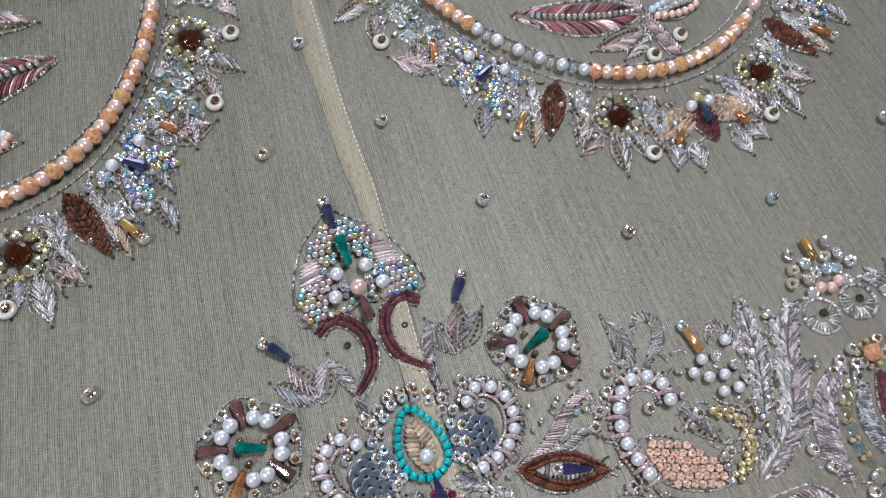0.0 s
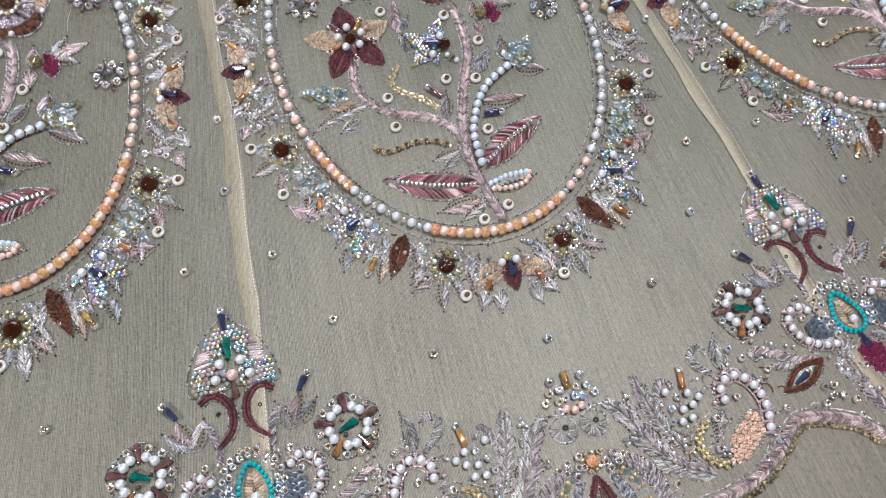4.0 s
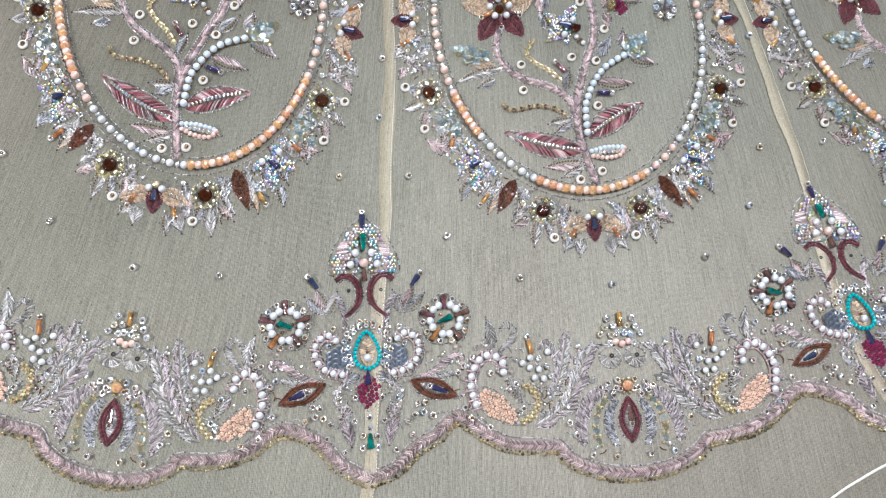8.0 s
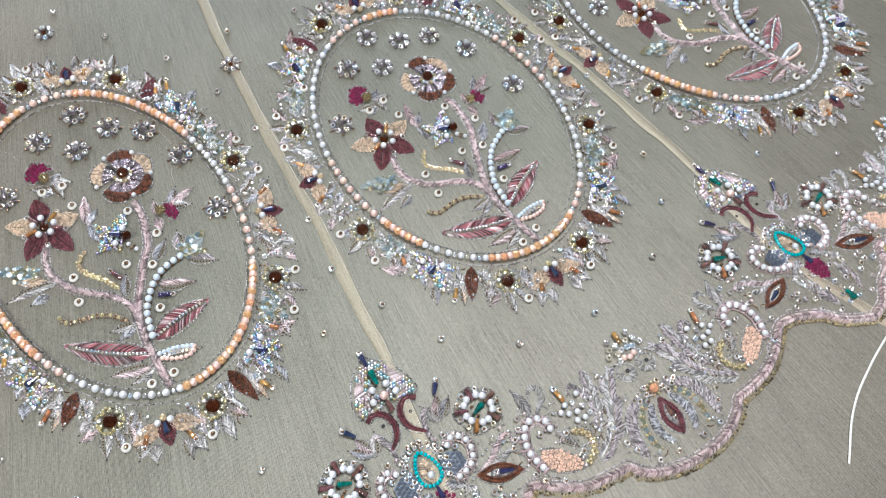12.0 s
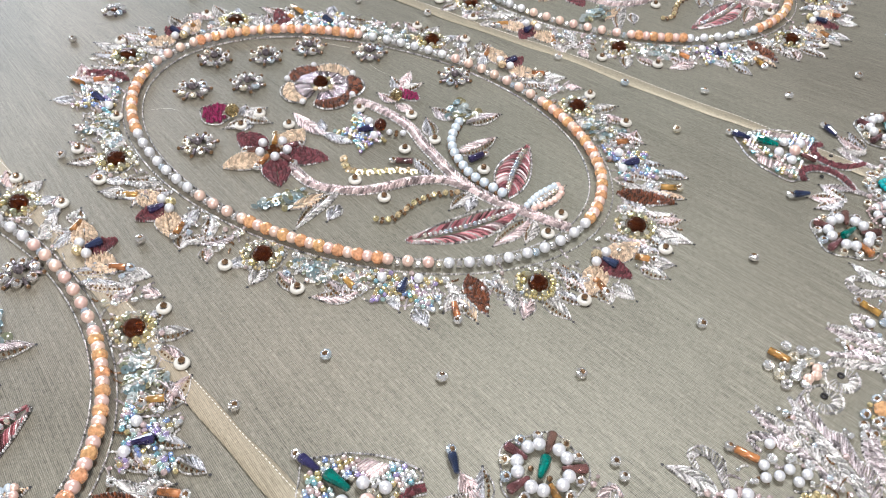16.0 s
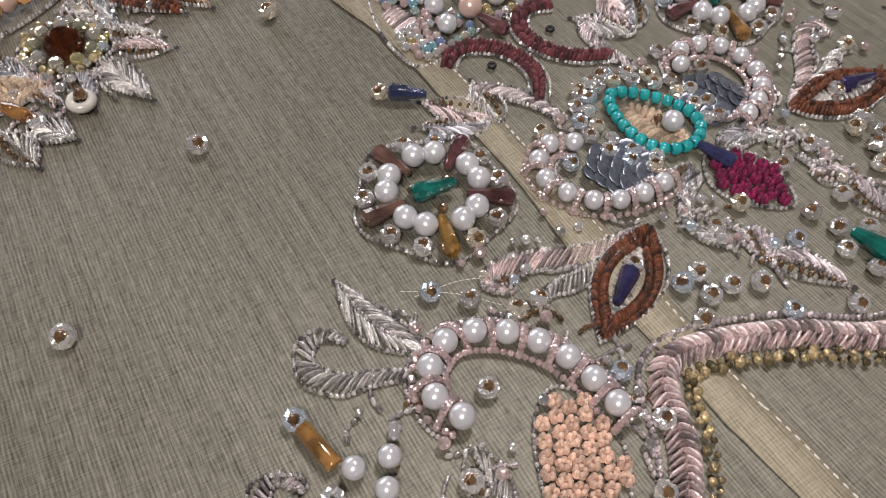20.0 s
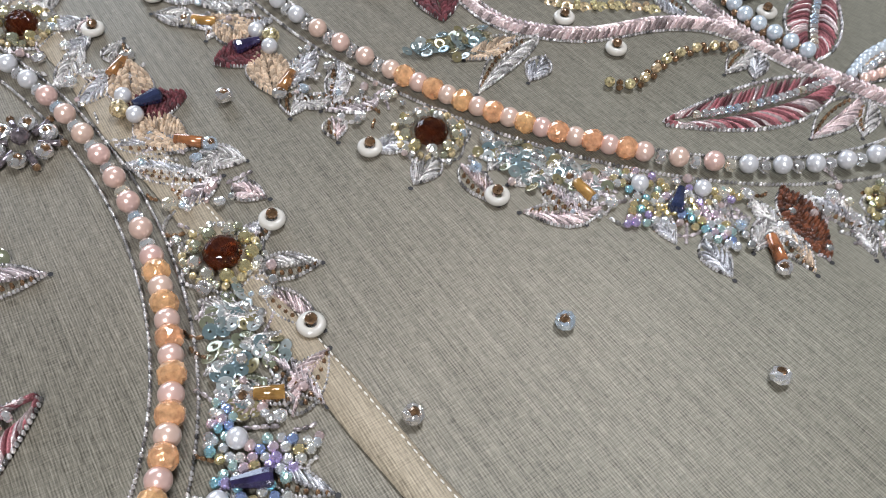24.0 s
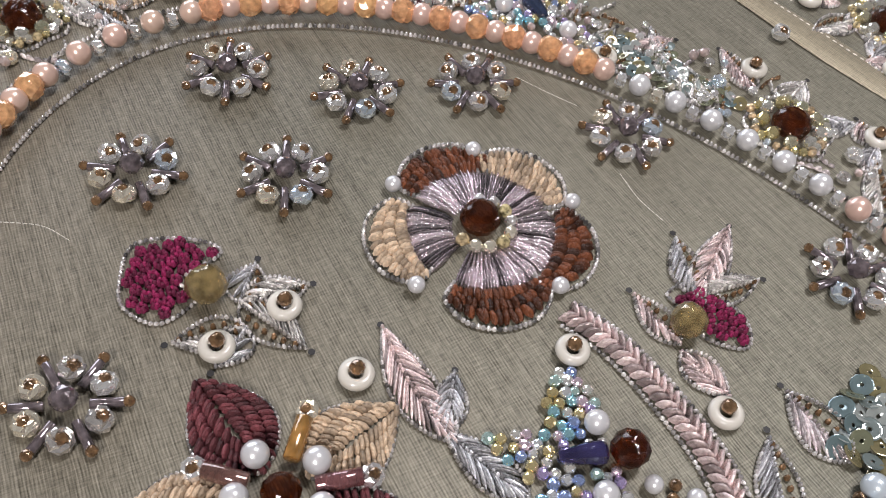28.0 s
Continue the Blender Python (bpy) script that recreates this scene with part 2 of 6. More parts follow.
MAROON = zari("maroon_chenille_thread", (0.13, 0.032, 0.038), 0.6, 0.0, 0.4, 1.5, 3500, 0.9)
WINE = zari("wine_zari_thread", (0.32, 0.115, 0.125), 0.34, 0.3, 0.2, 1.4)
BROWN = zari("chestnut_silk_thread", (0.115, 0.035, 0.013), 0.42, 0.0, 0.2, 1.8, 3500, 0.9)
CREAM = zari("cream_silk_thread", (0.57, 0.43, 0.30), 0.55, 0.0, 0.5, 1.3, 3500, 0.9)
SALMON = zari("peach_crochet_thread", (0.82, 0.56, 0.42), 0.55, 0.0, 0.6, 1.15, 3500, 0.8)
BURGUNDY = zari("burgundy_crochet_thread", (0.22, 0.008, 0.065), 0.7, 0.0, 0.4, 1.3, 3500, 0.8)
DARK = material("dark_eyelet", (0.012, 0.010, 0.010), 0.5, 0.0)
SEQUIN = material("grey_sequin", (0.12, 0.135, 0.165), 0.25, 0.35, 700, 0.3, 0.2, 900, coat=0.6)
# the seeds' coloured glints are painted into these stops
RAINBOW = iridescent("rainbow_seed_glass", [(0.92, 0.94, 0.96), (0.42, 0.76, 0.86), (0.86, 0.72, 0.38), (0.66, 0.54, 0.90), (0.95, 0.93, 0.86), (0.42, 0.54, 0.90), (0.78, 0.64, 0.32), (0.92, 0.74, 0.84), (0.64, 0.86, 0.80), (0.96, 0.95, 0.93)], metal=0.75)
GREENISH = iridescent("green_gold_seed_glass", [(0.86, 0.80, 0.56), (0.90, 0.78, 0.40), (0.96, 0.94, 0.86), (0.66, 0.66, 0.46), (0.92, 0.88, 0.74)], trans=0.4)
AQUA = iridescent("aqua_sequin_glass", [(0.26, 0.31, 0.30), (0.25, 0.26, 0.17), (0.48, 0.52, 0.50), (0.29, 0.25, 0.13), (0.19, 0.26, 0.27)], 0.10, 0.4, 0.2)
MAUVE = zari("mauve_zari_thread", (0.60, 0.52, 0.55), 0.16, 0.78, 0.12, 1.5)
SHADE = material("grey_mauve_bugle_glass", (0.20, 0.165, 0.175), 0.10, 0.6, 900, 0.5, coat=0.6)
BRASS = zari("gold_edging_seed", (0.58, 0.45, 0.24), 0.14, 0.6, 0.15, 1.3)
# added underlay whose dark colour stands in for shade in the braids' gaps
UNDER = material("dark_gap_underlay", (0.28, 0.19, 0.18), 0.7, 0.0, 1800, 0.5, 0.8, 3500)
OLIVE = material("smoky_gold_crystal", (0.46, 0.35, 0.16), 0.03, 0.0, 700, 0.6, 0.3, 900, coat=0.6, trans=0.75)
THREAD = material("ecru_cotton_thread", (0.70, 0.66, 0.58), 0.8, 0.0, 600, 0.1)
PLASTER = material("grey_plaster", (0.42, 0.41, 0.39), 0.9, 0.0, 3.0, 0.06, 0.3, 40)
WOOD = material("worktable_wood", (0.30, 0.19, 0.10), 0.5, 0.0, 12.0, 0.3)
STONE = material("terrazzo_floor", (0.40, 0.38, 0.35), 0.5, 0.0, 30.0, 0.2)

# ---- mesh builders ----
MM = 0.001
MESHES = {}


def raw_mesh(name, verts, faces, mat, smooth=False):
    me = bpy.data.meshes.new(name)
    me.from_pydata(verts, [], faces)
    me.materials.append(mat)
    if smooth:
        me.polygons.foreach_set("use_smooth", [True] * len(me.polygons))
    me.update()
    return me


def bead_mesh(kind, mat):
    """Unit beads, radius one, cached by kind and material."""
    key = (kind, mat.name)
    if key in MESHES:
        return MESHES[key]
    v, f, smooth = [], [], False
    if kind == "ball":
        seg, rings, smooth = 18, 11, True
        for i in range(rings + 1):
            a = math.pi * i / rings
            r = max(math.sin(a), 0.10)
            for j in range(seg):
                t = 2 * math.pi * j / seg
                v.append((math.cos(t) * r, math.sin(t) * r, math.cos(a) * 0.97))
        f = [(i * seg + j, (i + 1) * seg + j, (i + 1) * seg + (j + 1) % seg, i * seg + (j + 1) % seg) for i in range(rings) for j in range(seg)]
        f += [tuple(range(seg)), tuple(reversed(range(rings * seg, rings * seg + seg)))]
    elif kind == "facet":
        rg = random.Random(3)
        seg, rings = 9, 6
        for i in range(rings + 1):
            a = math.pi * (0.08 + 0.84 * i / rings)
            for j in range(seg):
                t = 2 * math.pi * (j + 0.5 * (i % 2)) / seg
                k = 1 + rg.uniform(-0.04, 0.04)
                v.append((math.cos(t) * math.sin(a) * k, math.sin(t) * math.sin(a) * k, math.cos(a) * k * 0.95))
        for i in range(rings):
            for j in range(seg):
                a0, a1, b0, b1 = i * seg + j, i * seg + (j + 1) % seg, (i + 1) * seg + j, (i + 1) * seg + (j + 1) % seg
                f += [(a0, b0, a1), (a1, b0, b1)] if i % 2 == 0 else [(a0, b0, b1), (a0, b1, a1)]
        f += [tuple(range(seg)), tuple(reversed(range(rings * seg, rings * seg + seg)))]
    elif kind in ("seed", "ring", "cut_ring"):
        big, small, tall, seg, rings = {"seed": (0.60, 0.40, 0.62, 10, 7), "ring": (0.66, 0.34, 0.36, 20, 9), "cut_ring": (0.62, 0.38, 0.60, 9, 6)}[kind]
        smooth = kind != "cut_ring"
        for j in range(seg):
            t = 2 * math.pi * j / seg
            for i in range(rings):
                a = 2 * math.pi * (i + 0.5 * (j % 2) * (kind == "cut_ring")) / rings
                r = big + small * math.cos(a)
                v.append((r * math.cos(t), r * math.sin(t), tall * math.sin(a)))
        f = [(j * rings + i, ((j + 1) % seg) * rings + i, ((j + 1) % seg) * rings + (i + 1) % rings, j * rings + (i + 1) % rings) for j in range(seg) for i in range(rings)]
    elif kind in ("drop", "bugle"):
        seg, smooth = (9, False) if kind == "drop" else (12, True)
        shape = [(-1.0, 0.35), (-0.92, 0.50), (0.5, 0.98), (0.85, 1.0), (1.0, 0.72)] if kind == "drop" else [(-1.0, 0.8), (-0.96, 1.0), (0.0, 1.0), (0.96, 1.0), (1.0, 0.8)]
        for x, r in shape:
            for j in range(seg):
                t = 2 * math.pi * (j + 0.3) / seg
                v.append((x, r * math.cos(t), r * math.sin(t)))
        n = len(shape)
        f = [(i * seg + j, i * seg + (j + 1) % seg, (i + 1) * seg + (j + 1) % seg, (i + 1) * seg + j) for i in range(n - 1) for j in range(seg)]
        f += [tuple(reversed(range(seg))), tuple(range((n - 1) * seg, n * seg))]
    elif kind == "brilliant":
        seg = 12
        for i, (r, z) in enumerate(((0.95, 0.0), (1.0, 0.28), (0.80, 0.62), (0.50, 0.78))):
            for j in range(seg):
                t = 2 * math.pi * (j + 0.5 * (i % 2)) / seg
                v.append((r * math.cos(t), r * math.sin(t), z))
        for i in range(3):
            for j in range(seg):
                a0, a1, b0, b1 = i * seg + j, i * seg + (j + 1) % seg, (i + 1) * seg + j, (i + 1) * seg + (j + 1) % seg
                f += [(a0, a1, b0), (a1, b1, b0)] if i % 2 == 0 else [(a0, b1, b0), (a0, a1, b1)]
        f.append(tuple(range(3 * seg, 4 * seg)))
    elif kind == "disc":
        seg, smooth = 12, True
        for r, z in ((0.18, 0.0), (0.22, 0.06), (0.6, -0.05), (0.9, 0.05), (1.0, 0.0)):
            for j in range(seg):
                t = 2 * math.pi * j / seg
                v.append((r * math.cos(t), r * math.sin(t), z))
        f = [(i * seg + j, (i + 1) * seg + j, (i + 1) * seg + (j + 1) % seg, i * seg + (j + 1) % seg) for i in range(4) for j in range(seg)]
    MESHES[key] = raw_mesh(kind + "_" + mat.name, v, f, mat, smooth)
    return MESHES[key]


class Threads:
    """Collects raised stitches in millimetres into one mesh."""

    def __init__(self):
        self.v, self.f = [], []

    def stitch(self, p, q, r=0.4, h=0.7, lift=0.0):
        (x0, y0), (x1, y1) = p, q
        dx, dy = x1 - x0, y1 - y0
        n = math.hypot(dx, dy) or 1.0
        nx, ny = -dy / n * r, dx / n * r
        b = len(self.v)
        for s, hh, w in ((0.0, 0.12, 0.45), (0.22, 0.85, 1.0), (0.5, 1.0, 1.05), (0.78, 0.85, 1.0), (1.0, 0.12, 0.45)):
            cx, cy = x0 + dx * s, y0 + dy * s
            for o, z in ((-1.0, 0.0), (-0.62, 0.72), (0.0, 1.0), (0.62, 0.72), (1.0, 0.0)):
                self.v.append(((cx + nx * o * w) * MM, (cy + ny * o * w) * MM, (lift + z * hh * h) * MM))
        for i in range(4):
            for j in range(4):
                k = b + i * 5 + j
                self.f.append((k, k + 1, k + 6, k + 5))

    def rope(self, pts, r=0.35, h=0.6, pitch=0.8, slant=0.5, closed=False, lift=0.0):
        """A twisted cord along a line: short slanted stitches."""
        for (x, y), (tx, ty), _ in along(pts, pitch, closed):
            l = pitch * 0.85
            ax, ay = tx * l - ty * r * slant * 2, ty * l + tx * r * slant * 2
            self.stitch((x - ax / 2, y - ay / 2), (x + ax / 2, y + ay / 2), r, h, lift)

    def braid(self, pts, half, r=0.5, h=1.3, pitch=1.5, lift=0.0):
        """A braided cord: two rows of stitches that meet in chevrons."""
        for (x, y), (tx, ty), s in along(pts, pitch):
            w = half(s) if callable(half) else half
            nx, ny = -ty, tx
            for sg in (1, -1):
                e = (x + nx * w * sg - tx * pitch * 0.9, y + ny * w * sg - ty * pitch * 0.9)
                c = (x + tx * pitch * 0.9 - nx * sg * w * 0.12, y + ty * pitch * 0.9 - ny * sg * w * 0.12)
                self.stitch(e, c, r, h, lift)

    def mesh(self, name, mat):
        return raw_mesh(name, self.v, self.f, mat, True)


def along(pts, pitch, closed=False):
    """Evenly spaced points on a smooth line through pts: place, direction and share of the length."""
    P = [Vector((p[0], p[1], 0)) for p in pts]
    n = len(P)
    fine = []
    for i in range(n if closed else n - 1):
        g = (lambda k: P[k % n]) if closed else (lambda k: P[min(max(k, 0), n - 1)])
        a, b, c, d = g(i - 1), g(i), g(i + 1), g(i + 2)
        for k in range(8):
            t = k / 8
            fine.append(0.5 * (2 * b + (c - a) * t + (2 * a - 5 * b + 4 * c - d) * t * t + (3 * b - a - 3 * c + d) * t ** 3))
    fine.append(P[0] if closed else P[-1])
    lens = [0.0]
    for a, b in zip(fine, fine[1:]):
        lens.append(lens[-1] + (b - a).length)
    total = lens[-1]
    count = max(1, round(total / pitch))
    out, k = [], 0
    for i in range(count if closed else count + 1):
        s = total * i / count
        while k < len(fine) - 2 and lens[k + 1] < s:
            k += 1
        d = fine[k + 1] - fine[k]
        if d.length < 1e-9:
            continue
        u = (s - lens[k]) / max(lens[k + 1] - lens[k], 1e-9)
        p, d = fine[k].lerp(fine[k + 1], u), d.normalized()
        out.append(((p.x, p.y), (d.x, d.y), s / total))
    return out


def leaf_edge(length, width, bend, n=14):
    up, down = [], []
    for i in range(n + 1):
        s = i / n
        w = width / 2 * (math.sin(math.pi * s ** 0.8) ** 0.9 if 0 < s < 1 else 0.0)
        y = bend * math.sin(math.pi * s)
        up.append((s * length, y + w))
        down.append((s * length, y - w))
    return up, down


def leaf_meshes(length, width, bend, fill, edge, coarse):
    """Fill and edge of an embroidered leaf that starts at the origin and points along x: one side of long wire strands, the other of slanted bugles and bronze seeds."""
    key = ("leaf", length, width, bend, fill.name, edge.name, coarse)
    if key in MESHES:
        return MESHES[key]
    up, down = leaf_edge(length, width, bend)
    t, seeds = Threads(), Threads()
    rg = random.Random(round(length * 7 + width))
    pitch = 0.85 if coarse else 0.80
    n = max(5, round(length / pitch))
    lean = 0.30 * width if coarse else 0.62 * width

    def spot(s, side):
        s = min(max(s, 0.0), 1.0)
        w = width / 2 * (math.sin(math.pi * s ** 0.8) ** 0.9 if 0 < s < 1 else 0.0)
        return (s * length, bend * math.sin(math.pi * s) + side * w * 0.93)

    beaded = not coarse and width > 4.3 and rg.random() < 0.6
    for i in range(n + 1):
        s = (i + 0.6) / (n + 0.6) + rg.uniform(-0.15, 0.15) / n
        for side in (1, -1):
            if coarse:
                e, m = spot(s - lean / length, side), spot(s, side * 0.04)
                for k in range(3):
                    u, w = k / 3, (k + 1.2) / 3
                    j = rg.uniform(-0.25, 0.25)
                    t.stitch((m[0] + (e[0] - m[0]) * u, m[1] + (e[1] - m[1]) * u + j), (m[0] + (e[0] - m[0]) * w + j, m[1] + (e[1] - m[1]) * w), pitch * 0.50, rg.uniform(1.2, 1.9))
            elif beaded and side < 0:
                if 0.12 < s < 0.95 and i % 2:
                    a = spot(s, side * 0.55)
                    seeds.stitch((a[0] - 0.42, a[1]), (a[0] + 0.42, a[1] + 0.15), 0.42, rg.uniform(0.9, 1.2))
            else:
                e = spot(s - (lean + rg.uniform(-0.4, 0.4)) / length, side * rg.uniform(0.86, 1.0))
                t.stitch(spot(s, side * 0.06), e, pitch * 0.31, 0.9 + rg.uniform(-0.25, 0.4))
    if not coarse:
        t.rope([spot(k / 6, 0.0) for k in range(7)], 0.26, 1.0, 0.75, 0.4)
    o = Threads()
    o.rope(up, 0.26, 0.8, 0.72)
    o.rope(down, 0.26, 0.8, 0.72, -0.5)
    inner = t.mesh("leaf_stitching", fill)
    if seeds.v:
        inner = join("leaf_stitching", [(inner, fill, Matrix()), (seeds.mesh("leaf_seeds", CORE), CORE, Matrix())])
        inner.polygons.foreach_set("use_smooth", [True] * len(inner.polygons))
    MESHES[key] = (inner, o.mesh("leaf_edge", edge))
    return MESHES[key]


def join(name, pieces):
    """One mesh of many placed copies, each a mesh, its material and its pose."""
    v, f, slots, mats = [], [], [], []
    for me, mat, m in pieces:
        if mat not in mats:
            mats.append(mat)
        n = len(v)
        v += [tuple(m @ vv.co) for vv in me.vertices]
        f += [tuple(n + i for i in p.vertices) for p in me.polygons]
        for k in me.materials[1:]:
            if k not in mats:
                mats.append(k)
        own = [mats.index(mat)] + [mats.index(k) for k in me.materials[1:]]
        slots += [own[p.material_index] for p in me.polygons]
    out = raw_mesh(name, v, f, mats[0], False)
    for mat in mats[1:]:
        out.materials.append(mat)
    out.polygons.foreach_set("material_index", slots)
    return out


def crochet_mesh(outline, pitch, mat):
    """Knotted crochet that fills an outline: small curled loops side by side."""
    rg = random.Random(11)
    t = Threads()
    xs, ys = [p[0] for p in outline], [p[1] for p in outline]
    y = min(ys) + pitch / 2
    row = 0
    while y < max(ys):
        x = min(xs) + pitch / 2 * (1 + row % 2)
        while x < max(xs):
            if inside((x, y), outline):
                cx, cy, a0 = x + rg.uniform(-0.2, 0.2), y + rg.uniform(-0.2, 0.2), rg.uniform(0, 6.28)
                for k in range(5):
                    a, b = a0 + k * 1.256, a0 + (k + 1.15) * 1.256
                    q = pitch * 0.36
                    t.stitch((cx + q * math.cos(a), cy + q * math.sin(a)), (cx + q * math.cos(b), cy + q * math.sin(b)), pitch * 0.22, pitch * 0.62, rg.uniform(0, 0.4))
            x += pitch
        y += pitch * 0.86
        row += 1
    return t.mesh("crochet", mat)


def inside(p, poly):
    c = False
    for i in range(len(poly)):
        (x0, y0), (x1, y1) = poly[i - 1], poly[i]
        if (y0 > p[1]) != (y1 > p[1]) and p[0] < (x1 - x0) * (p[1] - y0) / (y1 - y0) + x0:
            c = not c
    return c


# ---- things and parts ----


def thing(name, at, label, category, group="", turn=0.0):
    ob = new(name)
    ob.empty_display_size = 0.005
    ob.matrix_basis = pose(at[0] * MM, at[1] * MM, 0, 0, 0, turn)
    return tagged(ob, label, category, group)


def part(name, me, parent, at=(0, 0, 0), size=(1, 1, 1), rot=(0, 0, 0), label=""):
    """One mesh object under a thing; at in millimetres and size as a factor."""
    ob = new(name, me)
    ob.parent = parent
    ob.matrix_basis = Matrix.LocRotScale((at[0] * MM, at[1] * MM, at[2] * MM), Euler([radians(a) for a in rot]), size)
    if label:
        ob["label"] = label
    if name in STITCHED:
        ob["kind"] = "stuff"
    return ob


STITCHED = ("braid", "cord", "chenille", "crochet", "inner_cord", "outer_cord", "gold_seed_edging", "seed_filling", "stitch_line", "filigree", "silk_heart", "scroll", "silver_heart")


def bead(name, kind, mat, parent, at, radius, rot=(0, 0, 0), flat=1.0, label="", lift=0.0):
    r = radius * MM
    up = radius * (0.97 if kind in ("ball", "facet") else 0.62 if kind in ("seed", "cut_ring") else 0.36 if kind == "ring" else 0.0)
    return part(name, bead_mesh(kind, mat), parent, (at[0], at[1], up * flat + lift), (r, r, r * flat), rot, label)


def rod(name, kind, mat, parent, at, length, radius, angle, label="", lift=0.0, tip=0.0):
    """A bugle or drop bead that lies along an angle in degrees; a drop is thick at its far end."""
    r = radius * MM
    return part(name, bead_mesh(kind, mat), parent, (at[0], at[1], radius * 0.92 + lift), (length / 2 * MM, r, r), (0, -tip, angle), label)


class Plan:
    """Takes a pattern's millimetres to the cloth's, by two columns and a shift."""

    def __init__(self, a, b, c):
        self.a, self.b, self.c = a, b, c

    def at(self, x, y):
        return (self.a[0] * x + self.b[0] * y + self.c[0], self.a[1] * x + self.b[1] * y + self.c[1])

    def line(self, pts):
        return [self.at(*p) for p in pts]

    def angle(self, deg):
        c, s = math.cos(radians(deg)), math.sin(radians(deg))
        return math.degrees(math.atan2(self.a[1] * c + self.b[1] * s, self.a[0] * c + self.b[0] * s))

    def flip(self):
        """+1 where the pattern keeps its hand, -1 where it is mirrored."""
        return 1 if self.a[0] * self.b[1] - self.a[1] * self.b[0] > 0 else -1


def heading(p, q):
    return math.degrees(math.atan2(q[1] - p[1], q[0] - p[0]))


RND = random.Random(5)


FAR_LEAVES, MARKS = [], []


def distant(x, y):
    """The stretches of cloth that the camera only passes far off."""
    return x > 190 or y > 330 or x > 20 and (y > 215 or y < 110)


def in_sight(x, y):
    return -348 < x and -70 < y < 540 and (x < 372 or x < 440 and y < 306)


def leaf(plan, p, q, width, fill=None, edge=None, bend=0.0, coarse=False, name="embroidered_leaf", label="", group="embroidered leaves"):
    """An embroidered leaf from its stalk p to its tip q."""
    fill, edge = fill or SILVER, edge or EDGE
    p, q = plan.at(*p), plan.at(*q)
    length = max(3, round(math.hypot(q[0] - p[0], q[1] - p[1])))
    names = {"silver_zari_thread": "leaf of slanted silver zari stitches on sheer cloth", "blue_grey_zari_thread": "leaf of blue-grey zari stitches with silver edge",
             "rose_zari_cord": "leaf of rose zari stitches with silver edge", "maroon_chenille_thread": "leaf of maroon chenille stitches with silver edge",
             "chestnut_silk_thread": "chestnut brown silk leaf with silver edge", "cream_silk_thread": "cream silk leaf with silver edge"}
    a, b = leaf_meshes(length, round(width * 1.26, 1), bend * plan.flip(), fill, edge, coarse)
    u = radians(heading(p, q))
    MARKS.append((q[0] + 0.9 * math.cos(u), q[1] + 0.9 * math.sin(u)))
    if not coarse and distant((p[0] + q[0]) / 2, (p[1] + q[1]) / 2):
        m = pose(p[0] * MM, p[1] * MM, 0, 0, 0, heading(p, q))
        FAR_LEAVES.extend(((a, fill, m), (b, edge, m)))
        return None
    t = thing(name, p, label or names.get(fill.name, "embroidered leaf on sheer cloth"), "leaf", group, heading(p, q))
    part("stitching", a, t)
    part("edge_cord", b, t)
    return t


def ring_bead(plan, p, radius=2.6):
    t = thing("ring_bead", plan.at(*p), "milky white ring bead with a bronze seed sewn through it", "bead", "white ring beads")
    bead("ring", "ring", WHITE, t, (0, 0), radius)
    bead("seed", "facet", CORE, t, (0.2, 0.3), radius * 0.44, label="bronze glass seed", lift=1.0)


def clear_bead(parent, at, radius, lift=0.0):
    """A clear bead whose hole looks up at a slant, with the bronze seed that holds it."""
    a = RND.uniform(0, 360)
    tilt = RND.uniform(8, 32)
    dx, dy = math.sin(radians(tilt)) * math.sin(radians(a)), -math.sin(radians(tilt)) * math.cos(radians(a))
    bead("crystal_bead", "cut_ring", CRYSTAL, parent, at, radius, (tilt, 0, a), lift=lift)
    bead("seed", "facet", CORE, parent, (at[0] + dx * radius * 0.45, at[1] + dy * radius * 0.45), radius * 0.50, (0, 0, a), lift=lift + radius * 0.42, label="bronze seed in the bead's hole")


def scatter_bead(p, radius=1.95):
    t = thing("scattered_bead", p, "single clear crystal bead sewn on plain sheer cloth", "bead", "scattered crystal beads")
    clear_bead(t, (0, 0), radius)


def crystal_pair(parent, at, radius, angle=0.0):
    bead("crystal_bead", "cut_ring", CRYSTAL, parent, at, radius * 1.12, (RND.uniform(10, 40), 0, angle))


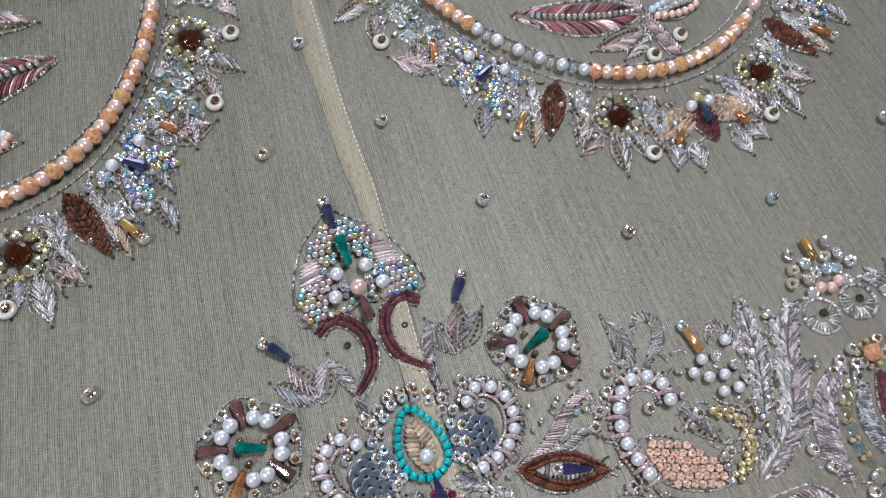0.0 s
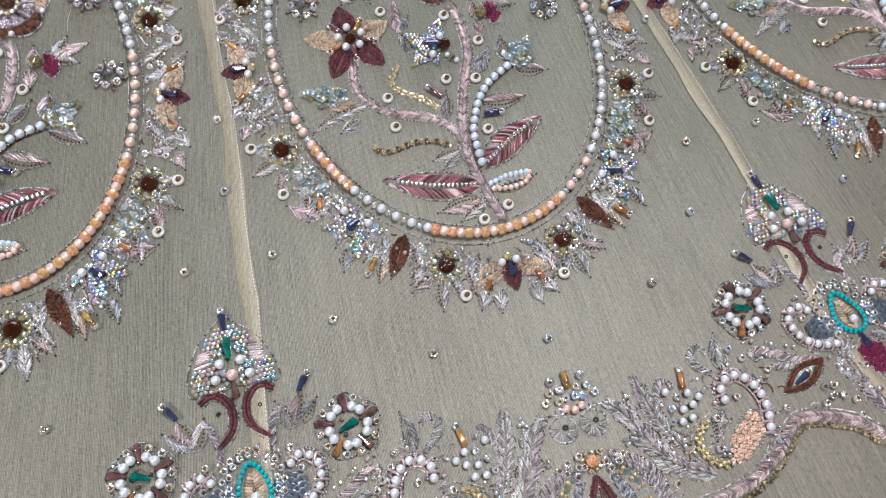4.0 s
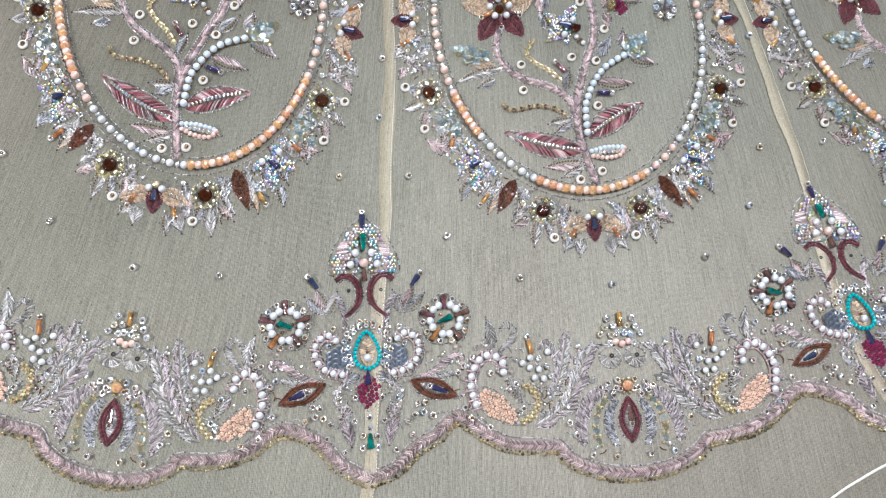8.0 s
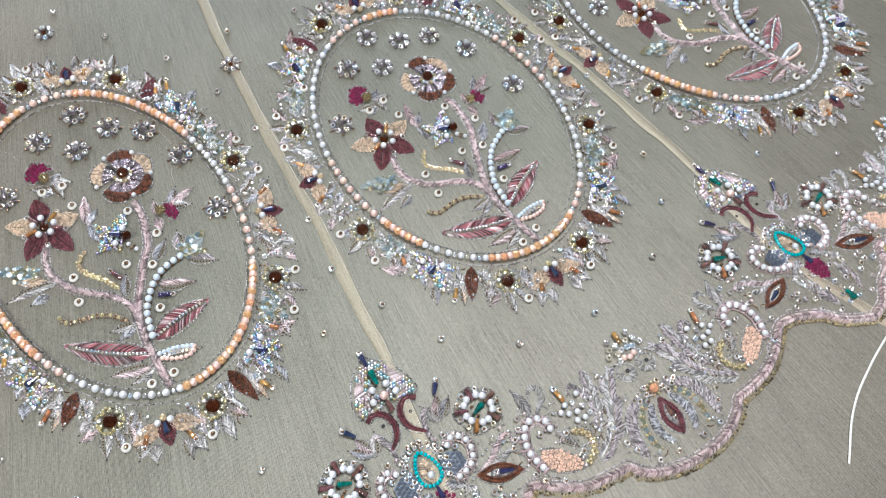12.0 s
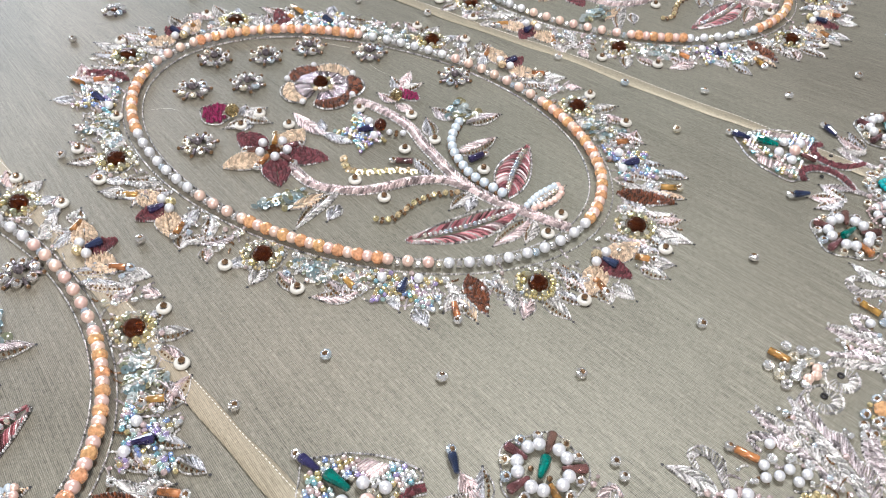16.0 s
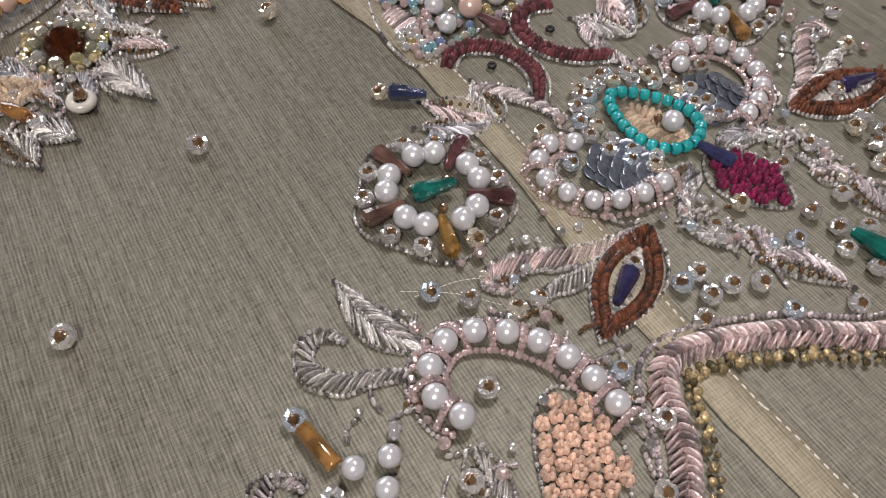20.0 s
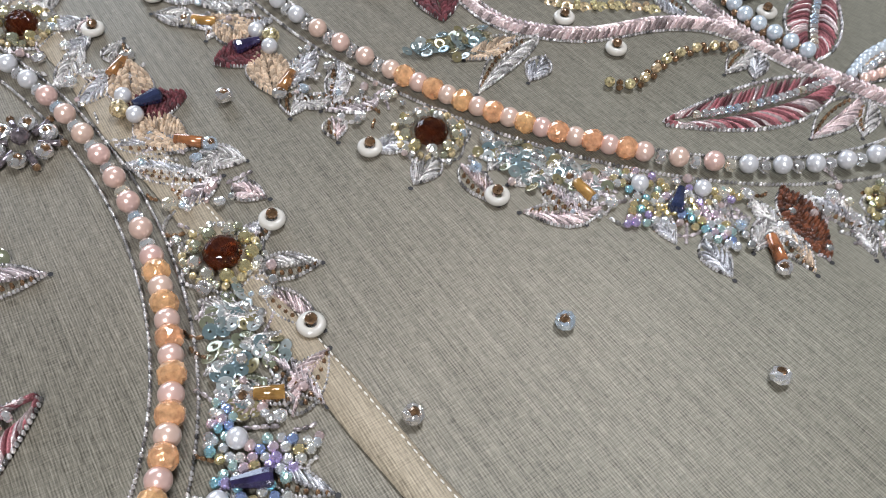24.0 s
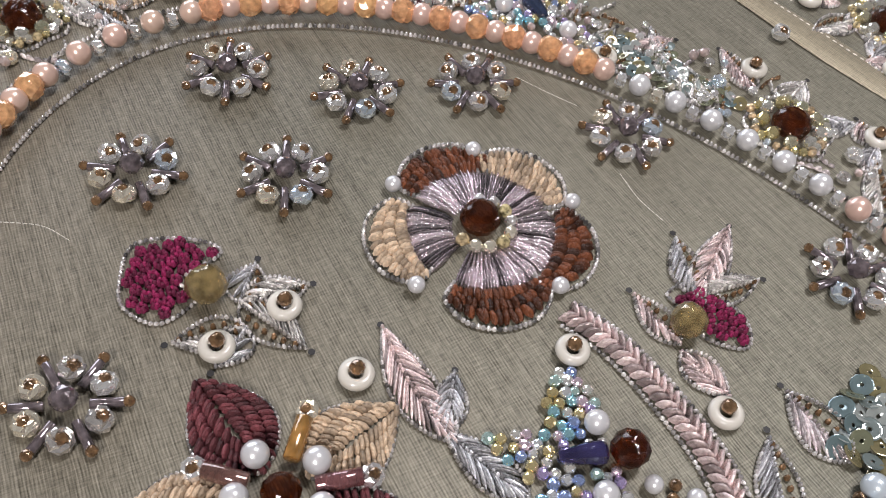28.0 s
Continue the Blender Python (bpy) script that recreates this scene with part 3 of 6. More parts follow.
def crystal_flower(plan, p, seed_mat, radius=8.3, stone=None, label="flower of green-gold seeds round a dark amber crystal"):
    at = plan.at(*p)
    t = thing("crystal_flower", at, label, "flower", "crystal flowers", RND.uniform(0, 40))
    bead("crystal", "brilliant", stone or AMBER, t, (0, 0), radius * 0.43, flat=1.15, label="dark amber cut crystal", lift=0.5)
    for k in range(9):
        a = k * 2 * math.pi / 9
        bead("petal_bead", "facet", seed_mat, t, (radius * 0.62 * math.cos(a), radius * 0.62 * math.sin(a)), radius * 0.165, (20 * k, 30, 0))
    rg, ms = random.Random(8), []
    for k in range(26):
        a, d, m = k * 2 * math.pi / 26, radius * rg.uniform(0.74, 0.92), rg.choice((seed_mat, seed_mat, CRYSTAL, GOLDSEED))
        r = radius * rg.uniform(0.075, 0.125) * MM
        ms.append((bead_mesh("facet", m), m, Matrix.LocRotScale((d * math.cos(a) * MM, d * math.sin(a) * MM, r), Euler((rg.uniform(0, 3), rg.uniform(0, 3), a)), (r, r, r))))
    part("seed_filling", join("seed_filling", ms), t, label="small green-gold glass seeds")
    o = Threads()
    o.rope([(radius * (0.93 + 0.07 * math.cos(6 * a)) * math.cos(a), radius * (0.93 + 0.07 * math.cos(6 * a)) * math.sin(a)) for a in [k * math.pi / 12 for k in range(24)]], 0.3, 0.7, 0.8, closed=True)
    part("edge_cord", o.mesh("edge", EDGE), t)
    return t


def seed_cluster(plan, centre, lobes, mat, drop_at=None, drop_turn=0.0, pearls=(), stone=None, label="dense cluster of rainbow glass seeds round a navy drop", seed=1.0):
    """Seeds that fill some leaf-shaped lobes, each given by its tip and width, round a centre."""
    rg = random.Random(17)
    c = plan.at(*centre)
    t = thing("seed_bead_cluster", c, label, "beadwork", "seed bead clusters")
    taken, far = [], []
    joined, flat = distant(*c), mat is AQUA
    marks = [plan.at(*q) for q in pearls] + ([plan.at(*drop_at)] if drop_at else []) + ([plan.at(*stone)] if stone else [])
    for tip, width in lobes:
        q = plan.at(*tip)
        dx, dy = q[0] - c[0], q[1] - c[1]
        n = math.hypot(dx, dy)
        for i in range(int(n / (seed * 1.7)) + 1):
            s = i * seed * 1.75 / n
            if s > 1:
                break
            w = width / 2 * math.sin(math.pi * min(0.25 + 0.72 * s, 0.99))
            for k in range(-6, 7):
                o = (k + 0.5 * (i % 2)) * seed * 1.85
                if abs(o) > w:
                    continue
                x, y = dx * s - dy / n * o + rg.uniform(-0.25, 0.25), dy * s + dx / n * o + rg.uniform(-0.25, 0.25)
                if any((x - u) ** 2 + (y - v) ** 2 < (seed * 1.5) ** 2 for u, v in taken):
                    continue
                if any((x + c[0] - u) ** 2 + (y + c[1] - v) ** 2 < 4.2 for u, v in marks):
                    continue
                taken.append((x, y))
                r, turn = seed * rg.uniform(0.85, 1.05) * (1.3 if flat else 1.0), (rg.uniform(-30, 30), rg.uniform(-30, 30), rg.uniform(0, 90))
                if joined:
                    far.append((x, y, r, turn))
                else:
                    bead("sequin" if flat else "seed_bead", "disc" if flat else "facet", mat, t, (x, y), r, turn, lift=0.7 if flat else 0.0)
    if far:
        src = bead_mesh("disc" if flat else "facet", mat)
        ms = [(src, mat, Matrix.LocRotScale((x * MM, y * MM, r * MM), Euler([radians(k) for k in turn]), (r * MM, r * MM, r * MM))) for x, y, r, turn in far]
        part("seed_filling", join("seed_filling", ms), t)
    if drop_at:
        q = plan.at(*drop_at)
        rod("drop_bead", "drop", NAVY, t, (q[0] - c[0], q[1] - c[1]), 6.5, 1.7, plan.angle(drop_turn), "navy faceted glass drop", 0.4)
    for p in pearls:
        q = plan.at(*p)
        bead("pearl", "ball", PEARL, t, (q[0] - c[0], q[1] - c[1]), 1.75, lift=0.4)
    if stone:
        q = plan.at(*stone)
        bead("crystal", "facet", AMBER, t, (q[0] - c[0], q[1] - c[1]), 2.7, label="dark amber round crystal")
    return t


def bead_star(p, radius=8.3, label="starburst of crystal beads and smoky bugles", dark=False):
    t = thing("bead_starburst", p, label, "flower", "bead starbursts", RND.uniform(0, 60))
    bead("centre_bead", "brilliant" if dark else "facet", AMBER if dark else SHADE, t, (0, 0), radius * 0.22, lift=0.8, label="dark smoky crystal")
    n = 6
    for k in range(n):
        a = 360 / n * k
        c, s = math.cos(radians(a)), math.sin(radians(a))
        if distant(*p):
            bead("crystal_bead", "cut_ring", CRYSTAL, t, (radius * 0.62 * c, radius * 0.62 * s), radius * 0.235, (24, 0, a + 90))
        else:
            clear_bead(t, (radius * 0.62 * c, radius * 0.62 * s), radius * 0.23)
        c, s = math.cos(radians(a + 30)), math.sin(radians(a + 30))
        rod("bugle", "bugle", SHADE, t, (radius * 0.60 * c, radius * 0.60 * s), radius * 0.52, radius * 0.085, a + 30)
        if not distant(*p):
            bead("tip_seed", "facet", CORE, t, (radius * 0.93 * c, radius * 0.93 * s), radius * 0.10)
    return t


def tipped_bugle(plan, p, turn, mat=None, length=6.0, radius=1.25, tip=True, kind="bugle"):
    """A glass bugle with a crystal bead at its far end."""
    at = plan.at(*p)
    a = plan.angle(turn)
    words = {"golden_bugle_glass": "golden glass bugle", "smoky_bugle_glass": "smoky brown glass bugle", "navy_drop_glass": "navy glass drop", "emerald_drop_glass": "emerald glass drop"}
    m = mat or GOLD
    t = thing("bugle_bead", at, words.get(m.name, "glass bugle") + " sewn down with a clear crystal bead", "bead", "bugle beads", a)
    rod("bugle", kind, m, t, (0, 0), length, radius, 0)
    if tip:
        clear_bead(t, (length / 2 + 1.5, 0), 1.7)


def petal_flower(plan, p, turn, size=1.0):
    """The garland's three-petalled flower: two cream petals, one maroon, a navy drop and two pearls."""
    at = plan.at(*p)
    t = thing("petal_flower", at, "flower with cream and maroon silk petals, navy drop and two pearls", "flower", "petal flowers", plan.angle(turn))
    for a, fill, ln, wd, nm in ((70, CREAM, 16, 9.5, "cream silk petal"), (-70, CREAM, 16, 9.5, "cream silk petal"), (0, MAROON, 14, 9.0, "maroon chenille petal")):
        st, ed = leaf_meshes(round(ln * size), wd, 0.0, fill, EDGE, True)
        pt = part("petal", st, t, (-3.5 * math.cos(radians(a)) if a == 0 else -1.5, 2.0 * math.sin(radians(a)), 0), rot=(0, 0, a), label=nm)
        part("edge_cord", ed, pt)
    rod("drop_bead", "drop", NAVY, t, (1.5, 0), 6.0, 1.6, 0, "navy faceted glass drop", 1.0)
    bead("pearl", "ball", PEARL, t, (-2.2, 3.2), 1.8, lift=0.8)
    bead("pearl", "ball", PEARL, t, (-2.2, -3.2), 1.8, lift=0.8)
    bead("bead", "facet", GOLDSEED, t, (-4.2, 0), 2.0, label="smoky gold bead", lift=0.4)


# ---- the place ----
def slab(name, lo, hi, mat, label, kind="structure", category="", bevel=0.0):
    bm = bmesh.new()
    bmesh.ops.create_cube(bm, size=1.0)
    for vv in bm.verts:
        vv.co = Vector([(lo[k] + hi[k]) / 2 + vv.co[k] * (hi[k] - lo[k]) for k in range(3)])
    if bevel:
        bmesh.ops.bevel(bm, geom=bm.edges[:], offset=bevel, segments=2, affect="EDGES")
    me = bpy.data.meshes.new(name)
    bm.to_mesh(me)
    me.materials.append(mat)
    return tagged(new(name, me), label, category, kind=kind)


def cloth_height(x, y):
    """The cloth's slack in metres: long shallow waves, flat at the embroidery's height."""
    return -0.0006 * (0.5 + 0.5 * math.sin(x * 21 + 1.7 * math.sin(y * 9)) * math.cos(y * 13 + x * 5))


def build_cloth():
    nx, ny, x0, x1, y0, y1 = 150, 120, -0.95, 0.95, -0.55, 0.95
    v = [(x0 + (x1 - x0) * i / nx, y0 + (y1 - y0) * j / ny, 0) for j in range(ny + 1) for i in range(nx + 1)]
    v = [(x, y, cloth_height(x, y)) for x, y, _ in v]
    f = [(j * (nx + 1) + i, j * (nx + 1) + i + 1, (j + 1) * (nx + 1) + i + 1, (j + 1) * (nx + 1) + i) for j in range(ny) for i in range(nx)]
    tagged(new("cloth_ground", raw_mesh("cloth", v, f, ORGANZA, True)), "grey-beige sheer organza stretched flat over a worktable", "fabric", kind="structure")


build_cloth()
slab("worktable", (-1.0, -0.6, -0.05), (1.0, 1.0, -0.004), WOOD, "wooden worktable top under the stretched cloth", "", "table", 0.006)
table = scene.objects["worktable"]
for lx in (-0.94, 0.88):
    for ly in (-0.54, 0.88):
        bm = bmesh.new()
        bmesh.ops.create_cube(bm, size=1.0)
        for vv in bm.verts:
            k = 0.75 if vv.co.z < 0 else 1.0
            vv.co = Vector((lx + 0.03 + vv.co.x * 0.07 * k, ly + 0.03 + vv.co.y * 0.07 * k, -0.40 + vv.co.z * 0.70))
        bmesh.ops.bevel(bm, geom=bm.edges[:], offset=0.004, segments=2, affect="EDGES")
        me = bpy.data.meshes.new("leg")
        bm.to_mesh(me)
        me.materials.append(WOOD)
        new("leg", me).parent = table
slab("floor", (-2.6, -2.4, -0.85), (2.6, 2.6, -0.75), STONE, "grey workshop floor")
# unseen ceiling and walls, added so that beads and thread reflect mid grey
slab("ceiling", (-2.6, -2.4, 1.75), (2.6, 2.6, 1.85), PLASTER, "unseen grey ceiling added to shape the reflections")
slab("wall_west", (-2.7, -2.4, -0.75), (-2.6, 2.6, 1.75), PLASTER, "unseen grey wall added to shape the reflections")
slab("wall_east", (2.6, -2.4, -0.75), (2.7, 2.6, 1.75), PLASTER, "unseen grey wall added to shape the reflections")
slab("wall_south", (-2.6, -2.5, -0.75), (2.6, -2.4, 1.75), PLASTER, "unseen grey wall added to shape the reflections")
slab("wall_north_sill", (-2.6, 2.6, -0.75), (2.6, 2.7, 0.3), PLASTER, "unseen grey wall added below the window opening")
slab("wall_north_lintel", (-1.2, 2.6, 1.35), (0.8, 2.7, 1.75), PLASTER, "unseen grey wall added above the window opening")
slab("wall_north_side", (-2.6, 2.6, 0.3), (-1.2, 2.7, 1.75), PLASTER, "unseen grey wall added beside the window opening")
slab("wall_north_pier", (0.8, 2.6, 0.3), (2.6, 2.7, 1.75), PLASTER, "unseen grey wall added beside the window opening")

# seams: a folded tape under the cloth, with a line of stitches
SEAMS = [
    [(-285, 400), (-266, 291), (-259, 230), (-249, 121), (-245, 84), (-242, 52), (-243, -20), (-242, -40), (-238, -160)],
    [(-119, 500), (-100, 440), (-79, 369), (-70, 336), (-37, 238), (-23, 202), (-9, 156), (-1, 132), (4, 118), (18, 65), (31, 22), (40, -8), (46, -60), (52, -160)],
    [(40, 480), (96, 392), (159, 299), (190, 250), (207, 223), (246, 150), (296, 98), (345, 40)],
    [(250, 520), (344, 408), (420, 320), (480, 250)],
    [(-700, 330), (-560, 180), (-452, 80), (-448, -60)],
]
for k, line in enumerate(SEAMS):
    v, f = [], []
    for (x, y), (tx, ty), s in along(line, 3.0):
        w = 3.3 + 0.5 * math.sin(s * 37 + k) + 0.35 * math.sin(s * 91)
        for o, z in ((-w, 0.02), (-w + 0.5, 0.28), (0, 0.32), (w - 0.5, 0.28), (w, 0.02)):
            v.append(((x - ty * o) * MM, (y + tx * o) * MM, z * MM))
    n = len(v) // 5
    f = [(i * 5 + j, i * 5 + j + 1, i * 5 + j + 6, i * 5 + j + 5) for i in range(n - 1) for j in range(4)]
    seam = tagged(new("seam_trim", raw_mesh("seam_tape", v, f, TAPE, True)), "cream seam allowance showing through the sheer cloth", "seam", kind="structure")
    t = Threads()
    for (x, y), (tx, ty), s in along(line, 1.6):
        t.stitch((x - ty * 2.7 - tx * 0.5, y + tx * 2.7 - ty * 0.5), (x - ty * 2.7 + tx * 0.5, y + tx * 2.7 + ty * 0.5), 0.16, 0.2, 0.25)
    part("stitch_line", t.mesh("seam_stitches", THREAD), seam)

# ---- the oval medallions ----
OVAL = (68.3, 102.3)


def oval(k, deg):
    return (OVAL[0] * k * math.cos(radians(deg)), OVAL[1] * k * math.sin(radians(deg)))


RINGS = [
    ((-92, -38, "orange"), (-38, 0, "peach"), (28, 78, "orange"), (78, 100, "peach"), (100, 130, "orange"), (163, 180, "peach"), (-180, -146, "orange"), (-146, -132, "peach")),
    ((-124, -84, "orange"), (-84, -66, "peach"), (-18, 18, "peach"), (60, 76, "orange"), (76, 96, "peach"), (155, 180, "peach"), (-180, -168, "peach"), (-168, -150, "orange")),
    ((-180, -150, "orange"), (-150, -130, "peach"), (60, 95, "orange"), (95, 130, "peach")),
]


def ring_colour(deg, style):
    """The oval's string changes colour round the ring."""
    deg = (deg + 180) % 360 - 180
    for lo, hi, c in RINGS[style]:
        if lo <= deg < hi:
            return c
    return "white"


def oval_ring(plan, style):
    t = thing("oval_frame", plan.c, "oval frame of strung white, peach and orange beads", "beadwork", "oval frames")
    pts = [plan.at(*oval(1.0, a)) for a in range(0, 360, 8)]
    k = 0
    line = along(pts, 3.55, True)
    for (x, y), (tx, ty), s in line:
        c = ring_colour(360 * s, style)
        at = (x - plan.c[0], y - plan.c[1])
        turn = math.degrees(math.atan2(ty, tx))
        if k % 2 == 0:
            bead("pearl", "ball", {"white": PEARL, "peach": PEACH, "orange": PEACH}[c], t, at, 2.15 if c != "white" else 2.0, (90, 0, turn + 90), lift=0.3)
        elif c == "orange":
            bead("orange_crystal", "facet", ORANGE, t, at, 2.5, (90, 0, turn + 90 + 20 * k))
        else:
            bead("crystal_bead", "cut_ring", CRYSTAL, t, at, 1.55, (90, 0, turn + 90), lift=0.5)
        k += 1
    for kk, mat, nm in ((0.955, EDGE, "inner_cord"), (1.045, EDGE, "outer_cord")):
        o = Threads()
        o.rope([(plan.at(*oval(kk, a))[0] - plan.c[0], plan.at(*oval(kk, a))[1] - plan.c[1]) for a in range(0, 360, 8)], 0.30, 0.8, 0.85, closed=True)
        part(nm, o.mesh(nm, mat), t)


def garland(plan, foot):
    """Flowers, leaves and beads round the oval, mirrored about its foot, an angle in degrees."""

    def out(k, a):
        if k > 1.26:
            k = 1.26 + (k - 1.26) * 0.6
        return oval(k, foot + a)

    def outward(a):
        p, q = out(1.0, a), out(1.3, a)
        return heading(p, q)

    petal_flower(plan, out(1.17, 0), outward(0))
    petal_flower(plan, out(1.13, 180), outward(180), 0.9)
    for sg in (1, -1):
        for a in (17.5, 69, 110, 161):
            crystal_flower(plan, out(1.155, sg * a), GREENISH)
        petal_flower(plan, out(1.19, sg * 91), outward(sg * 91), 0.9)
        # brown crochet leaves with a bugle beside each
        for a, b in ((29.5, 1), (149, -1)):
            p, q = out(1.06, sg * a), out(1.29, sg * (a + 1.5 * b))
            leaf(plan, p, q, 6.5, BROWN if a < 90 else MAROON, EDGE, 0.0, True, "silk_leaf", "pointed leaf of maroon and chestnut silk with silver edge", "silk leaves")
            m = out(1.27, sg * (a + 6.5 * b))
            tipped_bugle(plan, m, outward(sg * a) + 18 * sg, GOLD)
            leaf(plan, out(1.1, sg * (a + 5 * b)), out(1.26, sg * (a + 3.5 * b)), 3.6)
            leaf(plan, out(1.2, sg * (a + 4 * b)), out(1.36, sg * (a + 4 * b)), 4.0, CREAM if b > 0 else SILVER)
        # rainbow clusters
        for a in (43.5, 136):
            c = out(1.12, sg * a)
            seed_cluster(plan, c, [(out(1.30, sg * (a - 4)), 7.0), (out(1.27, sg * (a + 6)), 7.5), (out(1.10, sg * (a - 8)), 6.0), (out(1.08, sg * (a + 8)), 6.0)], RAINBOW,
                         out(1.15, sg * a), outward(sg * a) + 30 * sg, [out(1.10, sg * (a - 3.4)), out(1.12, sg * (a + 3.6))], seed=0.95)
            leaf(plan, out(1.26, sg * (a - 1)), out(1.43, sg * (a - 2)), 4.6, STEEL)
            tipped_bugle(plan, out(1.18, sg * (a + 9.5)), outward(sg * a) + 205, GOLD, 5.0)
            leaf(plan, out(1.22, sg * (a + 8)), out(1.34, sg * (a + 15)), 5.4, PINK, bend=0.8)
        # green sequin drifts
        for a in (58, 122.5):
            c = out(1.11, sg * a)
            seed_cluster(plan, c, [(out(1.14, sg * (a - 8)), 8.0), (out(1.16, sg * (a + 7)), 8.5), (out(1.24, sg * a), 6.0)], AQUA, label="drift of pale green and gold sequin beads", seed=1.1)
            leaf(plan, out(1.06, sg * (a - 4)), out(1.22, sg * (a + 2)), 3.0, SILVER, bend=0.8)
        # leaves that spring from the crystal flowers
        for a, d in ((17.5, 1), (69, -1), (110, 1), (161, 1)):
            leaf(plan, out(1.22, sg * (a + 1.5 * d)), out(1.42, sg * (a + 1 * d)), 4.8, SILVER)
            leaf(plan, out(1.22, sg * (a + 4 * d)), out(1.34, sg * (a + 8 * d)), 4.4, PINK)
            leaf(plan, out(1.20, sg * (a - 1.5 * d)), out(1.33, sg * (a - 4 * d)), 4.0, STEEL)
            leaf(plan, out(1.07, sg * (a + 6 * d)), out(1.17, sg * (a + 7.5 * d)), 3.6)
        # sprays beside the side flowers
        for d in (1, -1):
            leaf(plan, out(1.06, sg * (91 + 4 * d)), out(1.30, sg * (91 + 7 * d)), 4.6, STEEL)
            leaf(plan, out(1.06, sg * (91 + 8 * d)), out(1.22, sg * (91 + 12 * d)), 4.2)
            leaf(plan, out(1.24, sg * (91 + 8 * d)), out(1.37, sg * (91 + 10 * d)), 5.0, SILVER)
            tipped_bugle(plan, out(1.23, sg * (91 + 6.5 * d)), outward(sg * 91) + 40 * sg * d, GOLD, 5.5)
            leaf(plan, out(1.26, sg * (91 + 13 * d)), out(1.36, sg * (91 + 15 * d)), 4.0, PINK)
        # sprays beside the foot and the head
        for base, k in ((0, 1.26), (180, 1.2)):
            d = 1 if base == 0 else -1
            leaf(plan, out(k, sg * (base + 4.5 * d)), out(k + 0.16, sg * (base + 5.0 * d)), 5.0)
            leaf(plan, out(k, sg * (base + 7.5 * d)), out(k + 0.13, sg * (base + 9.5 * d)), 5.0, SILVER)
            tipped_bugle(plan, out(k - 0.02, sg * (base + 7.0 * d)), outward(sg * base) + 25 * sg * d, GOLD, 5.0)
            leaf(plan, out(k - 0.17, sg * (base + 9.5 * d)), out(k - 0.08, sg * (base + 11 * d)), 4.0, STEEL)
        for k, a in ((1.30, 13), (1.31, 61), (1.33, 73), (1.31, 104), (1.31, 115), (1.07, 128.5), (1.27, 166)):
            ring_bead(plan, out(k, sg * a))
        def zone(rg):
            return out(rg.uniform(1.06, 1.27), sg * rg.uniform(3, 177))

        filigree(plan, [(*out(1.155, sg * a), 7.5) for a in (17.5, 69, 110, 161)] + [(*out(1.17, sg * a), 8.0) for a in (0, 91, 180)], 31 + sg, out(1.1, sg * 90), "fine curls of silver wire filling the garland", 190, zone, 0.8)
        busy = [(a, 5.0) for a in (17.5, 69, 110, 161)] + [(a, 6.0) for a in (0, 91, 180)] + [(a, 2.2) for a in (29.5, 149)]
        for i in range(46):
            a = 4 + i * 3.8
            k = 1.07 + 0.05 * (i % 3) + 0.02 * math.sin(i * 2.3)
            if any(abs(a - b) < w for b, w in busy):
                continue
            leaf(plan, out(k, sg * a), out(k + 0.11 + 0.02 * (i % 2), sg * (a + 4 * math.sin(i * 1.7))), 3.6, (SILVER, STEEL, PINK, SILVER, LILAC)[i % 5], bend=0.5 * math.sin(i))
        # loose crystals that fill the gaps
        t = thing("crystal_sprinkle", plan.at(*out(1.1, sg * 50)), "loose clear crystals filling the garland beside the oval", "beads", "crystal sprinkles")
        o = plan.at(*out(1.1, sg * 50))
        for a in (9, 24, 34.5, 38, 50.5, 64, 76, 83, 99, 104, 117, 129, 142, 146, 155, 168, 173):
            for k in (1.09, 1.19 + 0.03 * math.sin(a)):
                p = plan.at(*out(k, sg * (a + RND.uniform(-1, 1))))
                crystal_pair(t, (p[0] - o[0], p[1] - o[1]), RND.uniform(1.1, 1.5), RND.uniform(0, 180))


def stem(plan, pts, half, mat=None, label="braided rose zari stem with silver edges"):
    w = plan.line(pts)
    t = thing("braided_stem", w[0], label, "stem", "braided stems")
    loc = [(x - w[0][0], y - w[0][1]) for x, y in w]
    half *= 0.82
    b = Threads()
    b.braid(loc, half, 0.40, 2.1, 1.35)
    # added dark underlay, the shade between the braid's strands
    under = Threads()
    under.rope(loc, half * 0.85, 0.6, 2.0, 0.0)
    part("cord", under.mesh("under_cord", UNDER), t, label="dark underlay added for the shade between the strands")
    part("braid", b.mesh("braid", mat or PINK), t)
    for sg in (1, -1):
        o = Threads()
        o.rope([(x - ty * (half + 0.6) * sg, y + tx * (half + 0.6) * sg) for (x, y), (tx, ty), s in along(loc, 3.0)], 0.3, 0.6, 0.8)
        part("edge_cord", o.mesh("edge", EDGE), t)


def bead_row(plan, pts, pitch, kind, mat, radius, name, label, second=None, r2=1.0):
    w = plan.line(pts)
    t = thing(name, w[0], label, "beadwork", name.replace("_", " ") + "s")
    for k, ((x, y), (tx, ty), s) in enumerate(along(w, pitch)):
        at = (x - w[0][0], y - w[0][1])
        turn = math.degrees(math.atan2(ty, tx))
        if second and k % 2:
            for o in (-1, 1):
                bead("spacer_seed", "facet", second, t, (at[0] - ty * o * r2 * 1.1, at[1] + tx * o * r2 * 1.1), r2)
        else:
            bead("bead", kind, mat, t, at, radius, (90, 0, turn + 90) if kind != "disc" else (18, 10, turn))
    return t


